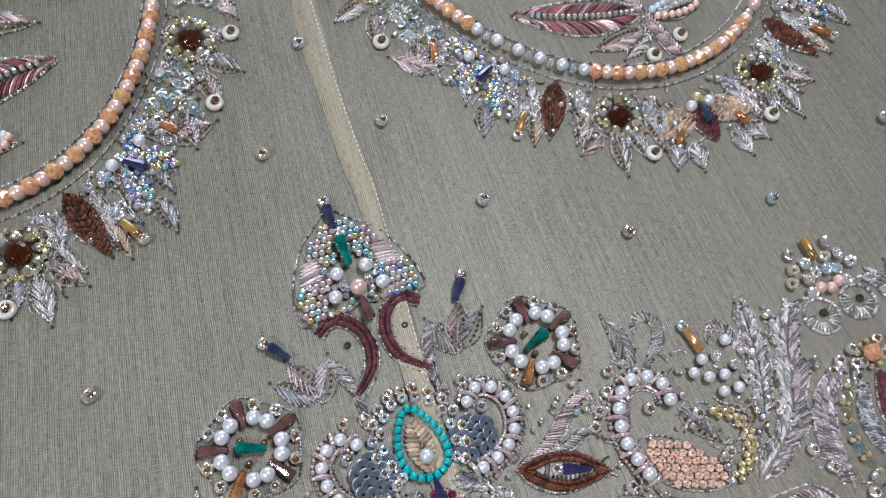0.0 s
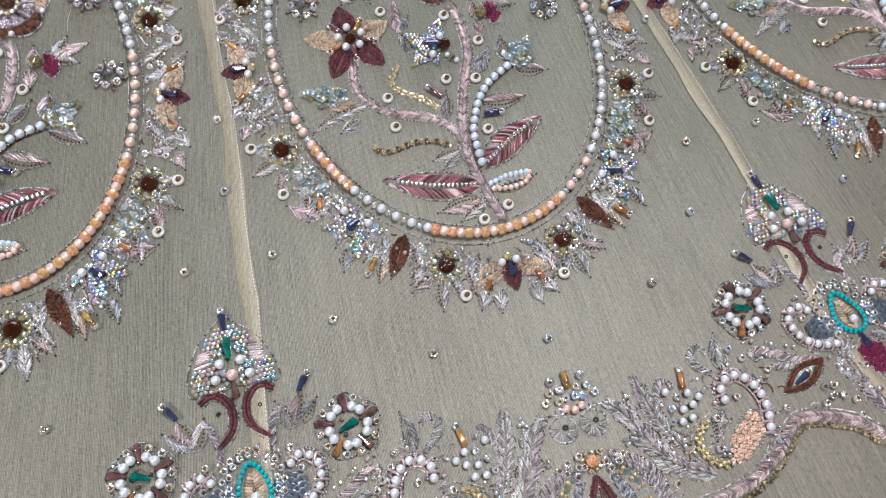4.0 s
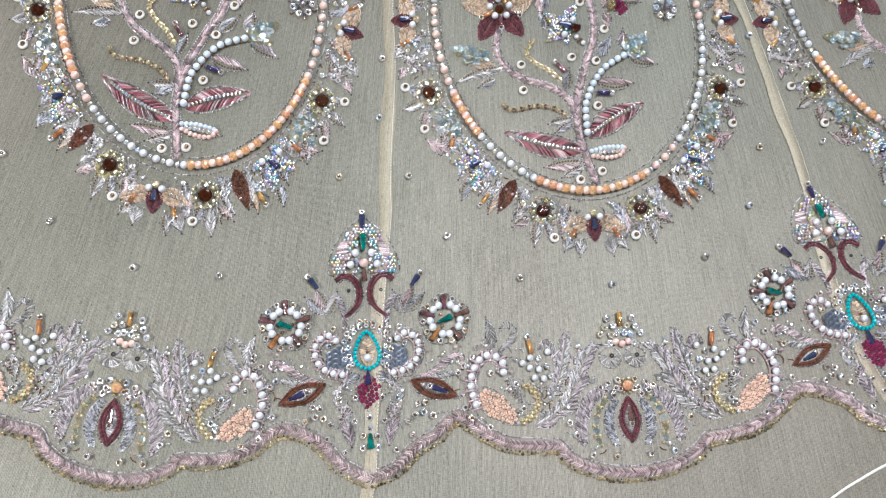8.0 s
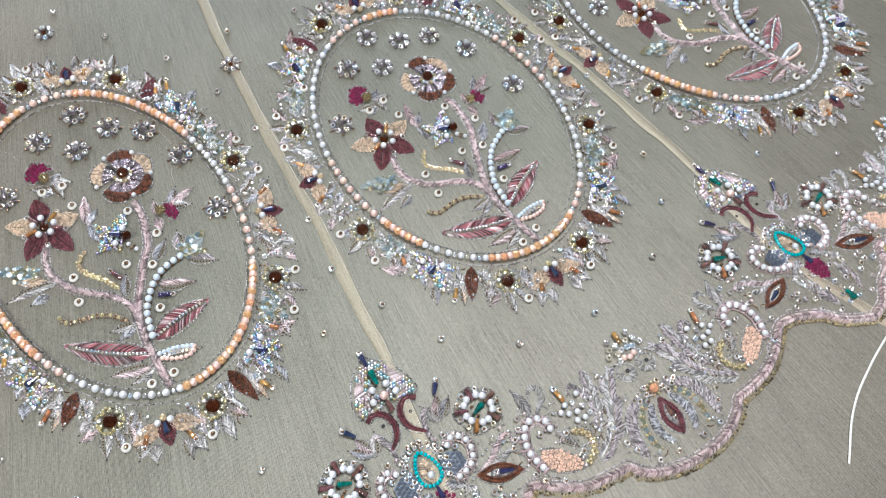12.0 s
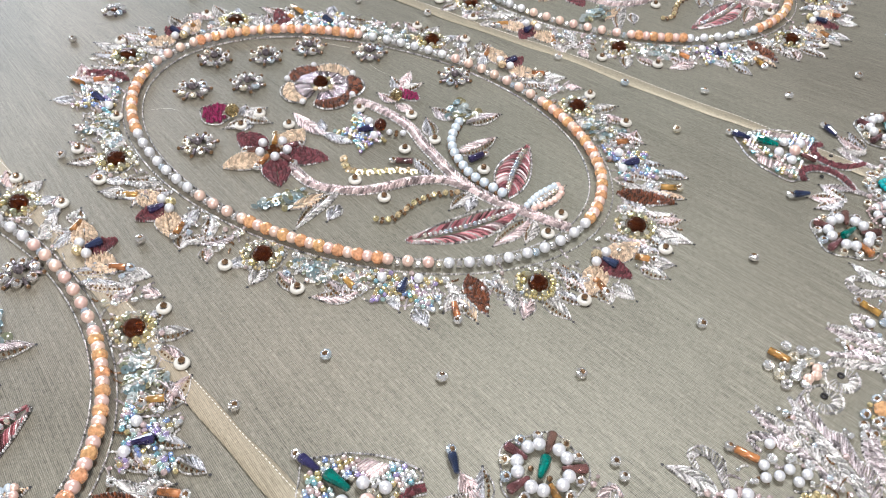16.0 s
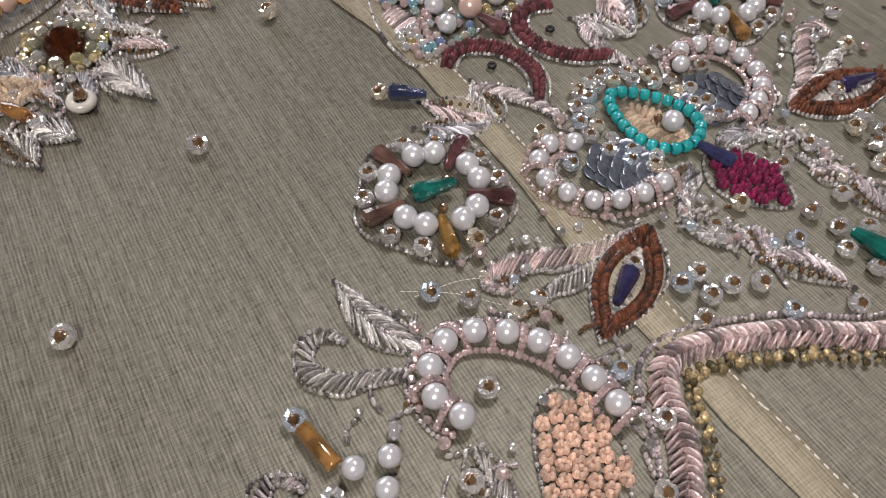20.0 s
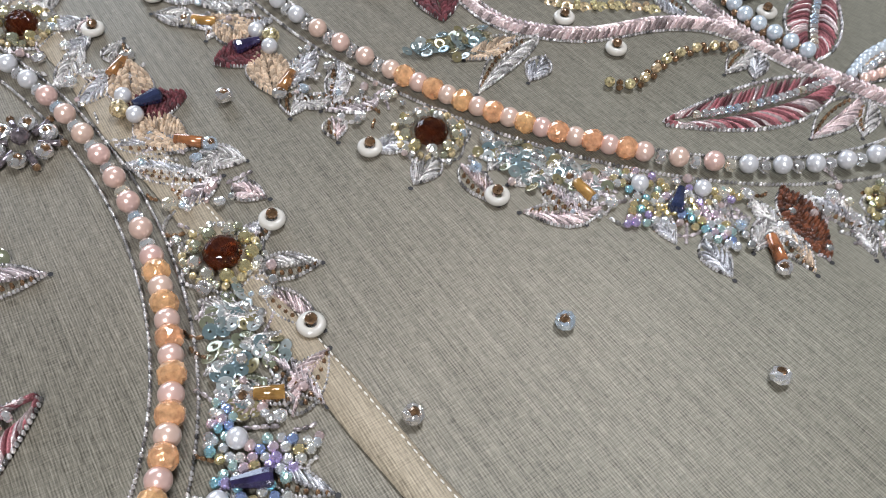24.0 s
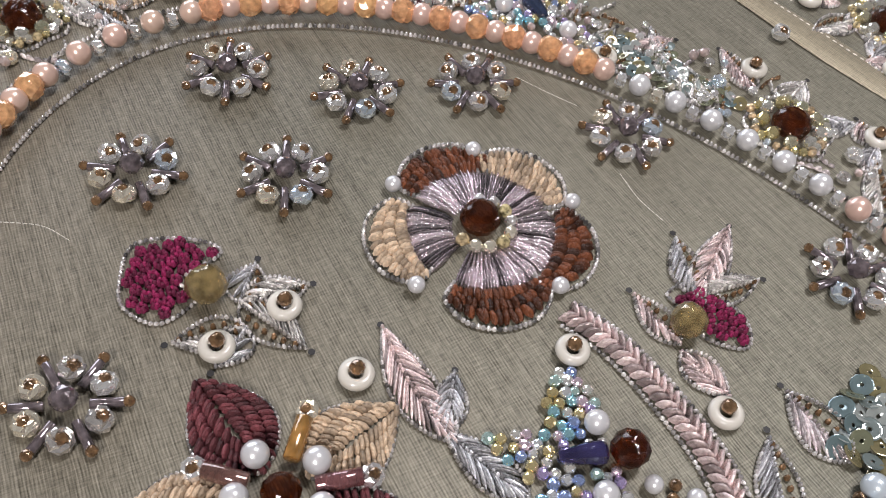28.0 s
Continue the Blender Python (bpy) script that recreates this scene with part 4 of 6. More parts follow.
def two_tone_leaf(plan, p, q, width, bend=0.0):
    """The large leaf: rose outline, maroon stitches and a rib of silver beads."""
    a, b = plan.at(*p), plan.at(*q)
    length = round(math.hypot(b[0] - a[0], b[1] - a[1]))
    t = thing("two_tone_leaf", a, "long maroon and rose stitched leaf with a rib of silver beads", "leaf", "two-tone leaves", heading(a, b))
    rg = random.Random(41)
    fills, edge = {WINE: Threads(), PINK: Threads()}, Threads()
    y_at = lambda s: bend * plan.flip() * math.sin(math.pi * s)
    for side in (1, -1):
        line = []
        for i in range(38):
            s = (i + 0.5) / 38
            w = width / 2 * math.sin(math.pi * s ** 0.8) ** 0.9
            s0 = min(s + 0.12, 0.99)
            w0 = min(width / 2 * math.sin(math.pi * s0 ** 0.8) ** 0.9, 1.0)
            f = rg.uniform(0.88, 1.0)
            fills[PINK if rg.random() < 0.38 else WINE].stitch((length * s0, y_at(s0) + side * w0), (length * s, y_at(s) + side * w * f), 0.40, 1.2 + rg.uniform(-0.2, 0.4))
            line.append((length * s, y_at(s) + side * (w + 0.4)))
        edge.rope(line, 0.36, 0.9, 1.0)
    part("wine_rim", fills[WINE].mesh("wine_rim", WINE), t, label="wine red slanted stitches")
    part("rose_stitches", fills[PINK].mesh("rose_stitches", PINK), t, label="rose zari stitches")
    part("edge_cord", edge.mesh("edge", EDGE), t)
    for (x, y), (tx, ty), s in along([(length * s, bend * plan.flip() * math.sin(math.pi * s)) for s in (0.08, 0.3, 0.5, 0.7, 0.84)], 2.0):
        bead("rib_bead", "cut_ring", CRYSTAL, t, (x, y), 1.05, (90, 0, math.degrees(math.atan2(ty, tx)) + 90), lift=0.7)


def crochet_patch(plan, outline, pitch, mat, name, label):
    w = plan.line(outline)
    t = thing(name, w[0], label, "crochet", "crochet patches")
    loc = [(x - w[0][0], y - w[0][1]) for x, y in w]
    part("crochet", crochet_mesh(loc, pitch, mat), t)
    o = Threads()
    o.rope([(x * 1.06 - sum(p[0] for p in loc) / len(loc) * 0.06, y * 1.06 - sum(p[1] for p in loc) / len(loc) * 0.06) for x, y in loc], 0.28, 0.6, 0.8, closed=True)
    part("edge_cord", o.mesh("edge", EDGE), t)
    return t


def spray(plan, base, tips, width, fills):
    for k, q in enumerate(tips):
        leaf(plan, base, q, width, fills[k % len(fills)])


def bouquet(plan):
    """The flowering branch inside the oval."""
    # large rose with silver heart
    c = (21, 32)
    at = plan.at(*c)
    t = thing("rose_flower", at, "round flower with brown and cream silk petals and silver heart", "flower", "large flowers")
    outer = (((26, 47), BROWN, "chestnut silk petal"), ((35, 35), CREAM, "cream silk petal"), ((30, 16), BROWN, "chestnut silk petal"), ((11, 18), BROWN, "chestnut silk petal"), ((8, 40), CREAM, "cream silk petal"))
    for (u, v), mat, lab in outer:
        q = plan.at(u, v)
        a = heading(at, q)
        st = Threads()
        rgp = random.Random(u)
        for i in range(19):
            b = radians(a - 31 + 62 * i / 18)
            r1 = 15.0 + 2.4 * math.sin(math.pi * i / 18)
            r0 = 12.2 - 0.8 * math.sin(math.pi * i / 18)
            for k in range(3):
                ra, rb = r0 + (r1 - r0) * k / 3, r0 + (r1 - r0) * (k + 1.25) / 3
                b0, b1 = b + rgp.uniform(-0.02, 0.02), b + rgp.uniform(0.0, 0.07)
                st.stitch((ra * math.cos(b0), ra * math.sin(b0)), (rb * math.cos(b1), rb * math.sin(b1)), 0.50, rgp.uniform(1.1, 1.8))
        pt = part("petal", st.mesh("petal_silk", mat), t, label=lab)
        ed = Threads()
        ed.rope([(r * math.cos(radians(a + o)), r * math.sin(radians(a + o))) for o, r in ((-33, 11.5), (-33, 15), (-18, 17.8), (0, 18.6), (18, 17.8), (33, 15), (33, 11.5))], 0.35, 0.8, 0.8)
        part("edge_cord", ed.mesh("edge", EDGE), pt)
        b = radians(a + 36)
        bead("pearl", "ball", PEARL, t, (15.8 * math.cos(b), 15.8 * math.sin(b)), 1.35)
        for sub in (-1, 1):
            hd = Threads()
            for i in range(7):
                b = radians(a + sub * 17 - 15 + 30 * i / 6)
                hd.stitch((7.6 * math.cos(b + 0.045), 7.6 * math.sin(b + 0.045)), (11.8 * math.cos(b + 0.045), 11.8 * math.sin(b + 0.045)), 0.26, 1.0, 0.1)
                hd.stitch((4.6 * math.cos(b), 4.6 * math.sin(b)), ((11.6 + 1.2 * math.sin(math.pi * i / 6)) * math.cos(b), (11.6 + 1.2 * math.sin(math.pi * i / 6)) * math.sin(b)), 0.27, 1.1 + 0.3 * (i % 2), 0.1)
            part("inner_petal", hd.mesh("inner_petal", MAUVE), t, label="silver stitched inner petal")
    bead("crystal", "brilliant", AMBER, t, (0, 1.0), 3.3, flat=1.2, label="dark amber cut crystal", lift=0.8)
    for k in range(9):
        a = radians(180 + 24 + 15 * k * 1.9)
        bead("seed_bead", "facet", CRYSTAL if k % 3 else GOLDSEED, t, (4.6 * math.cos(a), 4.6 * math.sin(a)), 1.15, lift=0.3)
    # starbursts
    for p in ((13, 85), (27, 67), (44, 55), (55, 29), (-12, 76), (5, 60), (-41, 48), (58, -14)):
        bead_star(plan.at(*p))
    # five-pointed flower
    c = (-29, 20)
    at = plan.at(*c)
    t = thing("star_flower", at, "five-pointed flower of maroon and cream silk with pearls", "flower", "star flowers")
    for (u, v), mat, lab in (((-27, 40), MAROON, "maroon chenille petal"), ((-10, 19), CREAM, "cream silk petal"), ((-21, 0), MAROON, "maroon chenille petal"), ((-44, 6), MAROON, "maroon chenille petal"), ((-47, 31), CREAM, "cream silk petal")):
        q = plan.at(u, v)
        a = heading(at, q)
        n = round(math.hypot(q[0] - at[0], q[1] - at[1])) - 4
        st, ed = leaf_meshes(n, 11.5, 0.0, mat, EDGE, True)
        pt = part("petal", st, t, (4 * math.cos(radians(a)), 4 * math.sin(radians(a)), 0), rot=(0, 0, a), label=lab)
        part("edge_cord", ed, pt)
        b = radians(a + 36)
        rod("bugle", "bugle", SMOKE if mat is MAROON else GOLD, t, (7.2 * math.cos(b), 7.2 * math.sin(b)), 6.0, 1.2, a + 36, "smoky glass bugle", 0.6)
        clear_bead(t, (11.4 * math.cos(b), 11.4 * math.sin(b)), 1.75)
        bead("pearl", "ball", PEARL, t, (5.6 * math.cos(radians(a)), 5.6 * math.sin(radians(a))), 1.85, lift=0.9)
    bead("crystal", "brilliant", AMBER, t, (0, 0), 2.6, flat=1.2, label="dark crystal centre", lift=1.0)
    # rainbow cluster flower
    seed_cluster(plan, (1, -4), [((11, 7), 8.5), ((-6, 9), 8.0), ((-11, -9), 8.0), ((0, -15), 7.0), ((-2, 4), 8.0)], RAINBOW, (2, -3), -38, [(7, -1.5), (0, -8.5)], (7, -7), "three-lobed cluster of rainbow seeds with navy drop and amber crystal", 0.9)
    bead_row(plan, [(6, -12), (8.5, -17)], 2.6, "ball", PEARL, 1.3, "pearl_row", "short row of pearls and amber seeds", CORE, 0.9)
    leaf(plan, (-7, -2), (-8, 12), 4.5, STEEL)
    leaf(plan, (-8, 10), (-3, 29), 5.2, PINK, bend=1.0)
    leaf(plan, (-8, 12), (-1, 17), 4.0, STEEL)
    # burgundy buds
    crochet_patch(plan, [(-25, 60), (-20, 64), (-14, 60), (-12, 55), (-19, 55), (-19, 51), (-25, 51), (-27, 56)], 1.9, BURGUNDY, "crochet_bud", "burgundy crochet bud of knotted silk")
    b = thing("bud_crystal", plan.at(-17.5, 50), "smoky gold faceted bead below a burgundy bud", "bead", "bud crystals")
    bead("crystal", "facet", OLIVE, b, (0, 0), 3.0)
    spray(plan, (-15, 46), ((-9, 50), (-6, 42), (-13, 34)), 5.0, (STEEL, SILVER, SILVER))
    spray(plan, (-17, 42), ((-26, 47), (-24, 40)), 4.6, (SILVER, STEEL))
    crochet_patch(plan, [(33, 4), (38, 2), (38, -6), (34, -9), (31, -4), (33, -1)], 1.8, BURGUNDY, "crochet_bud", "small burgundy crochet bud of knotted silk")
    b = thing("bud_crystal", plan.at(29.5, -1), "smoky gold faceted bead below a burgundy bud", "bead", "bud crystals")
    bead("crystal", "facet", OLIVE, b, (0, 0), 2.8)
    spray(plan, (36, 1), ((43, 10), (51, 5), (46, -4)), 4.4, (STEEL, PINK, SILVER))
    leaf(plan, (27, -2), (29, 8), 4.0, PINK)
    leaf(plan, (26, -3), (25, -12), 4.4, PINK)
    # stems
    stem(plan, [(19, 12), (19.5, 2), (15.5, -15), (8.5, -26), (2.5, -36), (-3, -46), (-7, -57), (-9, -70), (-9, -86), (-8.5, -98)], 2.3)
    stem(plan, [(-33, 8), (-36.5, -2), (-36, -11), (-29, -24), (-15, -36), (-8, -47), (-8, -58)], 2.0)
    bead_row(plan, [(27, -33), (22, -34), (15, -36), (8, -41), (3, -47), (-1.5, -54), (-4, -64), (-5, -69)], 2.15, "ball", GREYPEARL, 1.95, "pearl_branch", "curved branch of pale blue pearls and bronze seeds", CORE, 0.95)
    # blue-grey thistle at the head of the pearl branch
    seed_cluster(plan, (31, -31), [((44, -24), 9.0), ((40, -36), 8.0), ((37, -22), 8.0)], AQUA, label="thistle head of blue-grey and clear glass beads", seed=1.35)
    leaf(plan, (29, -29), (32, -17), 6.0, LILAC)
    leaf(plan, (30, -35), (43, -44), 6.0, LILAC)
    # large leaves
    two_tone_leaf(plan, (-9, -78), (-46, -51), 13.0, 2.0)
    two_tone_leaf(plan, (-5, -71), (29, -64), 13.0, 1.5)
    bead_row(plan, [(-6, -80), (2, -81), (10, -84)], 2.5, "ball", GREYPEARL, 1.3, "pearl_leaf_edge", "leaf edge of small pearls", None)
    bead_row(plan, [(-6, -83), (1, -87), (8, -88), (11, -85)], 2.5, "ball", PEACH, 1.3, "pearl_leaf_edge", "leaf edge of small pearls", None)
    leaf(plan, (-6, -82), (13, -87), 7.0, CREAM)
    bead_row(plan, [(-4, -82.3), (3, -84), (9, -86)], 2.3, "facet", CRYSTAL, 1.1, "crystal_rib", "rib of clear crystals along a pearl leaf")
    leaf(plan, (-12, -84), (-31, -79), 6.0, PINK)
    leaf(plan, (-12, -86), (-24, -88), 4.5, SILVER)
    # golden rows and small sprigs
    bead_row(plan, [(-17, -5), (-20.5, -8), (-22.5, -12), (-20, -18), (-16, -23), (-13, -27), (-10, -33)], 2.1, "disc", GOLDSEED, 1.7, "sequin_row", "curled row of gold sequins", GOLDSEED, 0.8)
    bead_row(plan, [(-42, -36), (-40, -40), (-35, -42), (-26, -43.5), (-18, -48), (-13, -54)], 2.2, "facet", GOLDSEED, 1.25, "gold_bead_row", "curled row of bronze and gold beads", CORE, 0.8)
    leaf(plan, (-8, -40), (-3, -29), 4.5, STEEL)
    tipped_bugle(plan, (-7, -27), 115, SMOKE, 6.5)
    leaf(plan, (14, -28), (24, -19), 5.0, STEEL)
    leaf(plan, (9, -42), (27, -50), 6.5, PINK, bend=-1.0)
    tipped_bugle(plan, (10, -50), -25, NAVY, 6.5, 1.5)
    leaf(plan, (-10, -58), (-22, -56), 4.5, SILVER)
    leaf(plan, (-11, -60), (-20, -62), 4.0, STEEL)
    seed_cluster(plan, (-43, -5), [((-61, 7), 7.5), ((-55, -4), 8.0)], AQUA, label="leaf filled with olive and pale green seed beads", seed=1.1)
    leaf(plan, (-40, -11), (-53, -6), 5.5, CREAM, label="leaf of rose and cream stitches with silver edge")
    leaf(plan, (-36, -15), (-61, -14), 5.0, SILVER, bend=-1.5)
    leaf(plan, (-42, -20), (-51, -21), 4.5, STEEL)
    for p in ((-22, 42), (-11, 41), (-11, 26), (14, 8), (22, -13), (12, -30), (0, -23), (-27, -17), (5, -56), (-30, -32), (-16, -93), (-4, -93)):
        ring_bead(plan, p)


# ---- the border: seam crest, scallops and what stands between them ----
def mirror(plan, axis=0.0):
    """The same pattern turned over about an upright axis."""
    return Plan((-plan.a[0], -plan.a[1]), plan.b, plan.at(2 * axis, 0))


def thick_curl(plan, pts, width, mat, label):
    w = plan.line(pts)
    t = thing("chenille_curl", w[0], label, "curl", "chenille curls")
    loc = [(x - w[0][0], y - w[0][1]) for x, y in w]
    s = Threads()
    for (x, y), (tx, ty), k in along(loc, 0.75):
        h = width / 2 * (0.55 + 0.45 * math.sin(math.pi * min(1, k * 0.9 + 0.12)))
        j = 0.3 * math.sin(k * 331)
        s.stitch((x - ty * h - tx * 0.5, y + tx * h - ty * 0.5), (x + tx * 0.5, y + ty * 0.5), 0.44, 1.5 + j)
        s.stitch((x + tx * 0.5, y + ty * 0.5), (x + ty * h - tx * 0.5, y - tx * h - ty * 0.5), 0.44, 1.5 - j)
    part("chenille", s.mesh("chenille", mat), t)
    for sg in (1, -1):
        o = Threads()
        o.rope([(x - ty * (width / 2 + 0.4) * sg, y + tx * (width / 2 + 0.4) * sg) for (x, y), (tx, ty), k in along(loc, 3.0)], 0.3, 0.6, 0.8)
        part("edge_cord", o.mesh("edge", EDGE), t)


def eye_motif(plan, p, q, width, mat, label, bead_kind="navy"):
    """A pointed eye: a thick silk rim round a silver heart with a glass drop."""
    a, b = plan.at(*p), plan.at(*q)
    n = math.hypot(b[0] - a[0], b[1] - a[1])
    t = thing("eye_motif", a, label, "motif", "eye motifs", heading(a, b))
    rim, core = Threads(), Threads()
    for side in (1, -1):
        for i in range(38):
            s = (i + 0.5) / 38
            w = width / 2 * math.sin(math.pi * s) ** 0.8
            w1 = max(w - width * 0.26, 0.05)
            k = 0.5 + (s - 0.5) * 0.86
            wm, km = (w + w1) / 2, (s + k) / 2
            j = 0.6 * math.sin(i * 5.1)
            rim.stitch((n * k - 0.5, side * w1), (n * km + 0.5, side * wm), 0.46, 1.4 + 0.3 * j)
            rim.stitch((n * km + 0.5, side * wm), (n * s - 0.5, side * w), 0.46, 1.4 - 0.3 * j)
    for i in range(14):
        s = 0.2 + 0.6 * i / 13
        w = max(width / 2 * math.sin(math.pi * s) ** 0.8 - width * 0.27, 0.2)
        core.stitch((n * s, -w), (n * s + 0.8, w), 0.5, 0.7)
    part("silk_rim", rim.mesh("rim", mat), t)
    part("silver_heart", core.mesh("heart", SILVER), t, label="silver stitched heart")
    up, down = leaf_edge(n, width + 1.2, 0.0)
    o = Threads()
    o.rope(up, 0.3, 0.7, 0.8)
    o.rope(down, 0.3, 0.7, 0.8)
    part("edge_cord", o.mesh("edge", EDGE), t)
    rod("drop_bead", "drop", NAVY if bead_kind == "navy" else SMOKE, t, (n * 0.60, 0), n * 0.30, 1.5, 180, "dark faceted glass drop", 0.6)
    clear_bead(t, (n * 0.40, 0), 1.7, 0.5)


def pearl_flower(plan, c, drop_turn):
    at = plan.at(*c)
    t = thing("pearl_flower", at, "round flower of white pearls and smoky bugles with emerald drop", "flower", "pearl flowers", plan.angle(-90))
    for k in range(5):
        a = 72 * k
        r = radians(a)
        rod("bugle", "drop", GOLD if k == 2 else SMOKE, t, (8.9 * math.cos(r), 8.9 * math.sin(r)), 7.4, 1.5, a, "smoky glass drop")
        for d in (-24, 24):
            r = radians(a + 36 + d * 0.55)
            bead("pearl", "ball", PEARL, t, (7.5 * math.cos(r), 7.5 * math.sin(r)), 1.95, lift=0.2)
            r = radians(a + 36 + d * 0.60)
            clear_bead(t, (11.0 * math.cos(r), 11.0 * math.sin(r)), 1.75)
    rod("emerald_drop", "drop", EMERALD, t, (0, 0), 7.5, 1.6, plan.angle(drop_turn) - plan.angle(-90), "emerald faceted glass drop", 0.6)
    for k in range(3):
        bead("centre_seed", "facet", CORE, t, (3.4 * math.cos(2.1 * k + 0.6), 3.4 * math.sin(2.1 * k + 0.6)), 0.9)
    o = Threads()
    o.rope([((12.6 + 0.8 * math.cos(k * math.pi / 4)) * math.cos(k * math.pi / 20), (12.6 + 0.8 * math.cos(k * math.pi / 4)) * math.sin(k * math.pi / 20)) for k in range(40)], 0.28, 0.7, 0.8, closed=True)
    part("edge_cord", o.mesh("edge", EDGE), t)


def pearl_curl(plan, pts, radius, pitch):
    w = plan.line(pts)
    src, seeds = bead_mesh("facet", ROSESEED), []
    t = thing("pearl_curl", w[0], "curl of white pearls edged with rose crystal seeds", "beadwork", "pearl curls")
    for k, ((x, y), (tx, ty), s) in enumerate(along(w, pitch)):
        at = (x - w[0][0], y - w[0][1])
        bead("pearl", "ball", PEARL, t, at, radius, lift=0.3)
        for o in (-1.45, -1.2, -0.95, -0.65, -0.33, 0.0, 0.33, 0.65, 0.95, 1.2, 1.45):
            seeds.append((src, ROSESEED, Matrix.LocRotScale(((at[0] + tx * pitch / 2 - ty * o * radius * 0.9) * MM, (at[1] + ty * pitch / 2 + tx * o * radius * 0.9) * MM, (max(2.9 - o * o * 1.25, 0.5)) * MM), Euler((k, o, 0)), (0.60 * MM,) * 3)))
    for (x, y), (tx, ty), s in along(w, 1.15):
        for o, r in ((1.25, 0.62), (-1.25, 0.55)):
            seeds.append((src, ROSESEED, Matrix.LocRotScale(((x - w[0][0] - ty * o * radius) * MM, (y - w[0][1] + tx * o * radius) * MM, r * MM), Euler((s * 50, o, 0)), (r * MM,) * 3)))
    part("seed_filling", join("seed_filling", seeds), t, label="rose crystal seeds between the pearls")
    o = Threads()
    o.rope([(x - w[0][0] - ty * (radius + 1.3), y - w[0][1] + tx * (radius + 1.3)) for (x, y), (tx, ty), s in along(w, 3.0)], 0.3, 0.6, 0.8)
    part("edge_cord", o.mesh("edge", EDGE), t)


ROSESEED = material("rose_cut_seed", (0.70, 0.55, 0.52), 0.10, 0.6, 900, 0.3, coat=0.8, spread=0.02)


def loose_crystals(plan, pts, radius=1.5, label="clear crystals with bronze seeds beside the crest"):
    o = plan.at(*pts[0])
    t = thing("crystal_group", o, label, "beads", "crystal groups")
    for p in pts:
        q = plan.at(*p)
        clear_bead(t, (q[0] - o[0], q[1] - o[1]), radius * 1.16)


def crest(plan):
    """The tall crest on a seam; x to the right and y down the seam."""
    tipped_bugle(plan, (0, -9.5), -90, NAVY, 7.0, 1.6, kind="drop")
    # pointed dome
    c = plan.at(0, 6)
    t = thing("dome_motif", c, "pointed dome of rainbow seeds, rose stitches and pearls", "motif", "dome motifs")

    def loc(x, y):
        q = plan.at(x, y)
        return (q[0] - c[0], q[1] - c[1])

    rg, far = random.Random(23), []
    for row in range(15):
        y = -7 + row * 1.7
        half = 4.5 + 12.5 * min(1, max(0, (y + 7) / 18)) ** 0.7
        for k in range(-9, 10):
            x = (k + 0.5 * (row % 2)) * 1.85
            if abs(x) > half - 0.5 or y > 17.5:
                continue
            if abs(x) < 2.2 and -3 < y < 17 or (5 > abs(x) > 2.4 and 4.5 < y < 10) or (4.6 < abs(x) < 9.2 and 10.5 < y < 16):
                continue
            if abs(x) > 6.5 and 0 < y < 8:
                continue
            q = loc(x + rg.uniform(-0.2, 0.2), y + rg.uniform(-0.2, 0.2))
            m = rg.choice((RAINBOW, RAINBOW, RAINBOW, ROSESEED, CRYSTAL))
            if distant(*c):
                far.append((bead_mesh("facet", m), m, Matrix.LocRotScale((q[0] * MM, q[1] * MM, 0.9 * MM), Euler((x, y, 0)), (0.92 * MM,) * 3)))
            else:
                bead("seed_bead", "facet", m, t, q, 0.92)
    if far:
        part("seed_filling", join("seed_filling", far), t)
    for sg in (1, -1):
        st = Threads()
        for i in range(8):
            st.stitch(loc(sg * 7.0, 0.5 + i * 1.0), loc(sg * (12.2 + i * 0.35), 1.5 + i * 1.0), 0.5, 0.9)
        part("rose_stitches", st.mesh("rose_stitches", PINK), t, label="rose zari stitches")
        bead("pearl", "ball", PEARL, t, loc(sg * 4.0, 7.2), 1.9, lift=0.4)
        bead("pearl", "ball", PEARL, t, loc(sg * 6.6, 13.2), 1.9, lift=0.4)
        bead("crystal_bead", "cut_ring", CRYSTAL, t, loc(sg * 3.4, 11.0), 1.4, (60, 0, 40 * sg), lift=0.5)
    bead("peach_pearl", "ball", PEACH, t, loc(0, 12.6), 2.3, lift=0.4, label="peach pearl")
    rod("emerald_drop", "drop", EMERALD, t, loc(0, 1.5), 8.5, 1.9, plan.angle(-90), "emerald faceted glass drop", 0.8)
    rod("smoky_drop", "drop", SMOKE, t, loc(0, 18.5), 6.5, 1.5, plan.angle(90), "smoky rose glass drop", 0.4)
    o = Threads()
    o.rope([loc(x, y) for x, y in ((0, -12), (6, -7.5), (10.5, -3.5), (15, 4), (17.5, 12), (17, 17.5), (9, 18.5), (0, 16.5), (-9, 18.5), (-17, 17.5), (-17.5, 12), (-15, 4), (-10.5, -3.5), (-6, -7.5))], 0.34, 0.7, 0.8, closed=True)
    part("edge_cord", o.mesh("edge", EDGE), t)

    # teal almond in the middle
    c2 = plan.at(0, 56)
    t = thing("teal_almond", c2, "almond of teal glass seeds round peach silk with a pearl", "motif", "teal almonds")

    def loc2(x, y):
        q = plan.at(x, y)
        return (q[0] - c2[0], q[1] - c2[1])

    edge = []
    for i in range(26):
        a = 2 * math.pi * i / 26
        w = 5.7 * math.sin(a) * (1 - 0.35 * math.cos(a))
        edge.append((w, 56 - 9.0 * math.cos(a)))
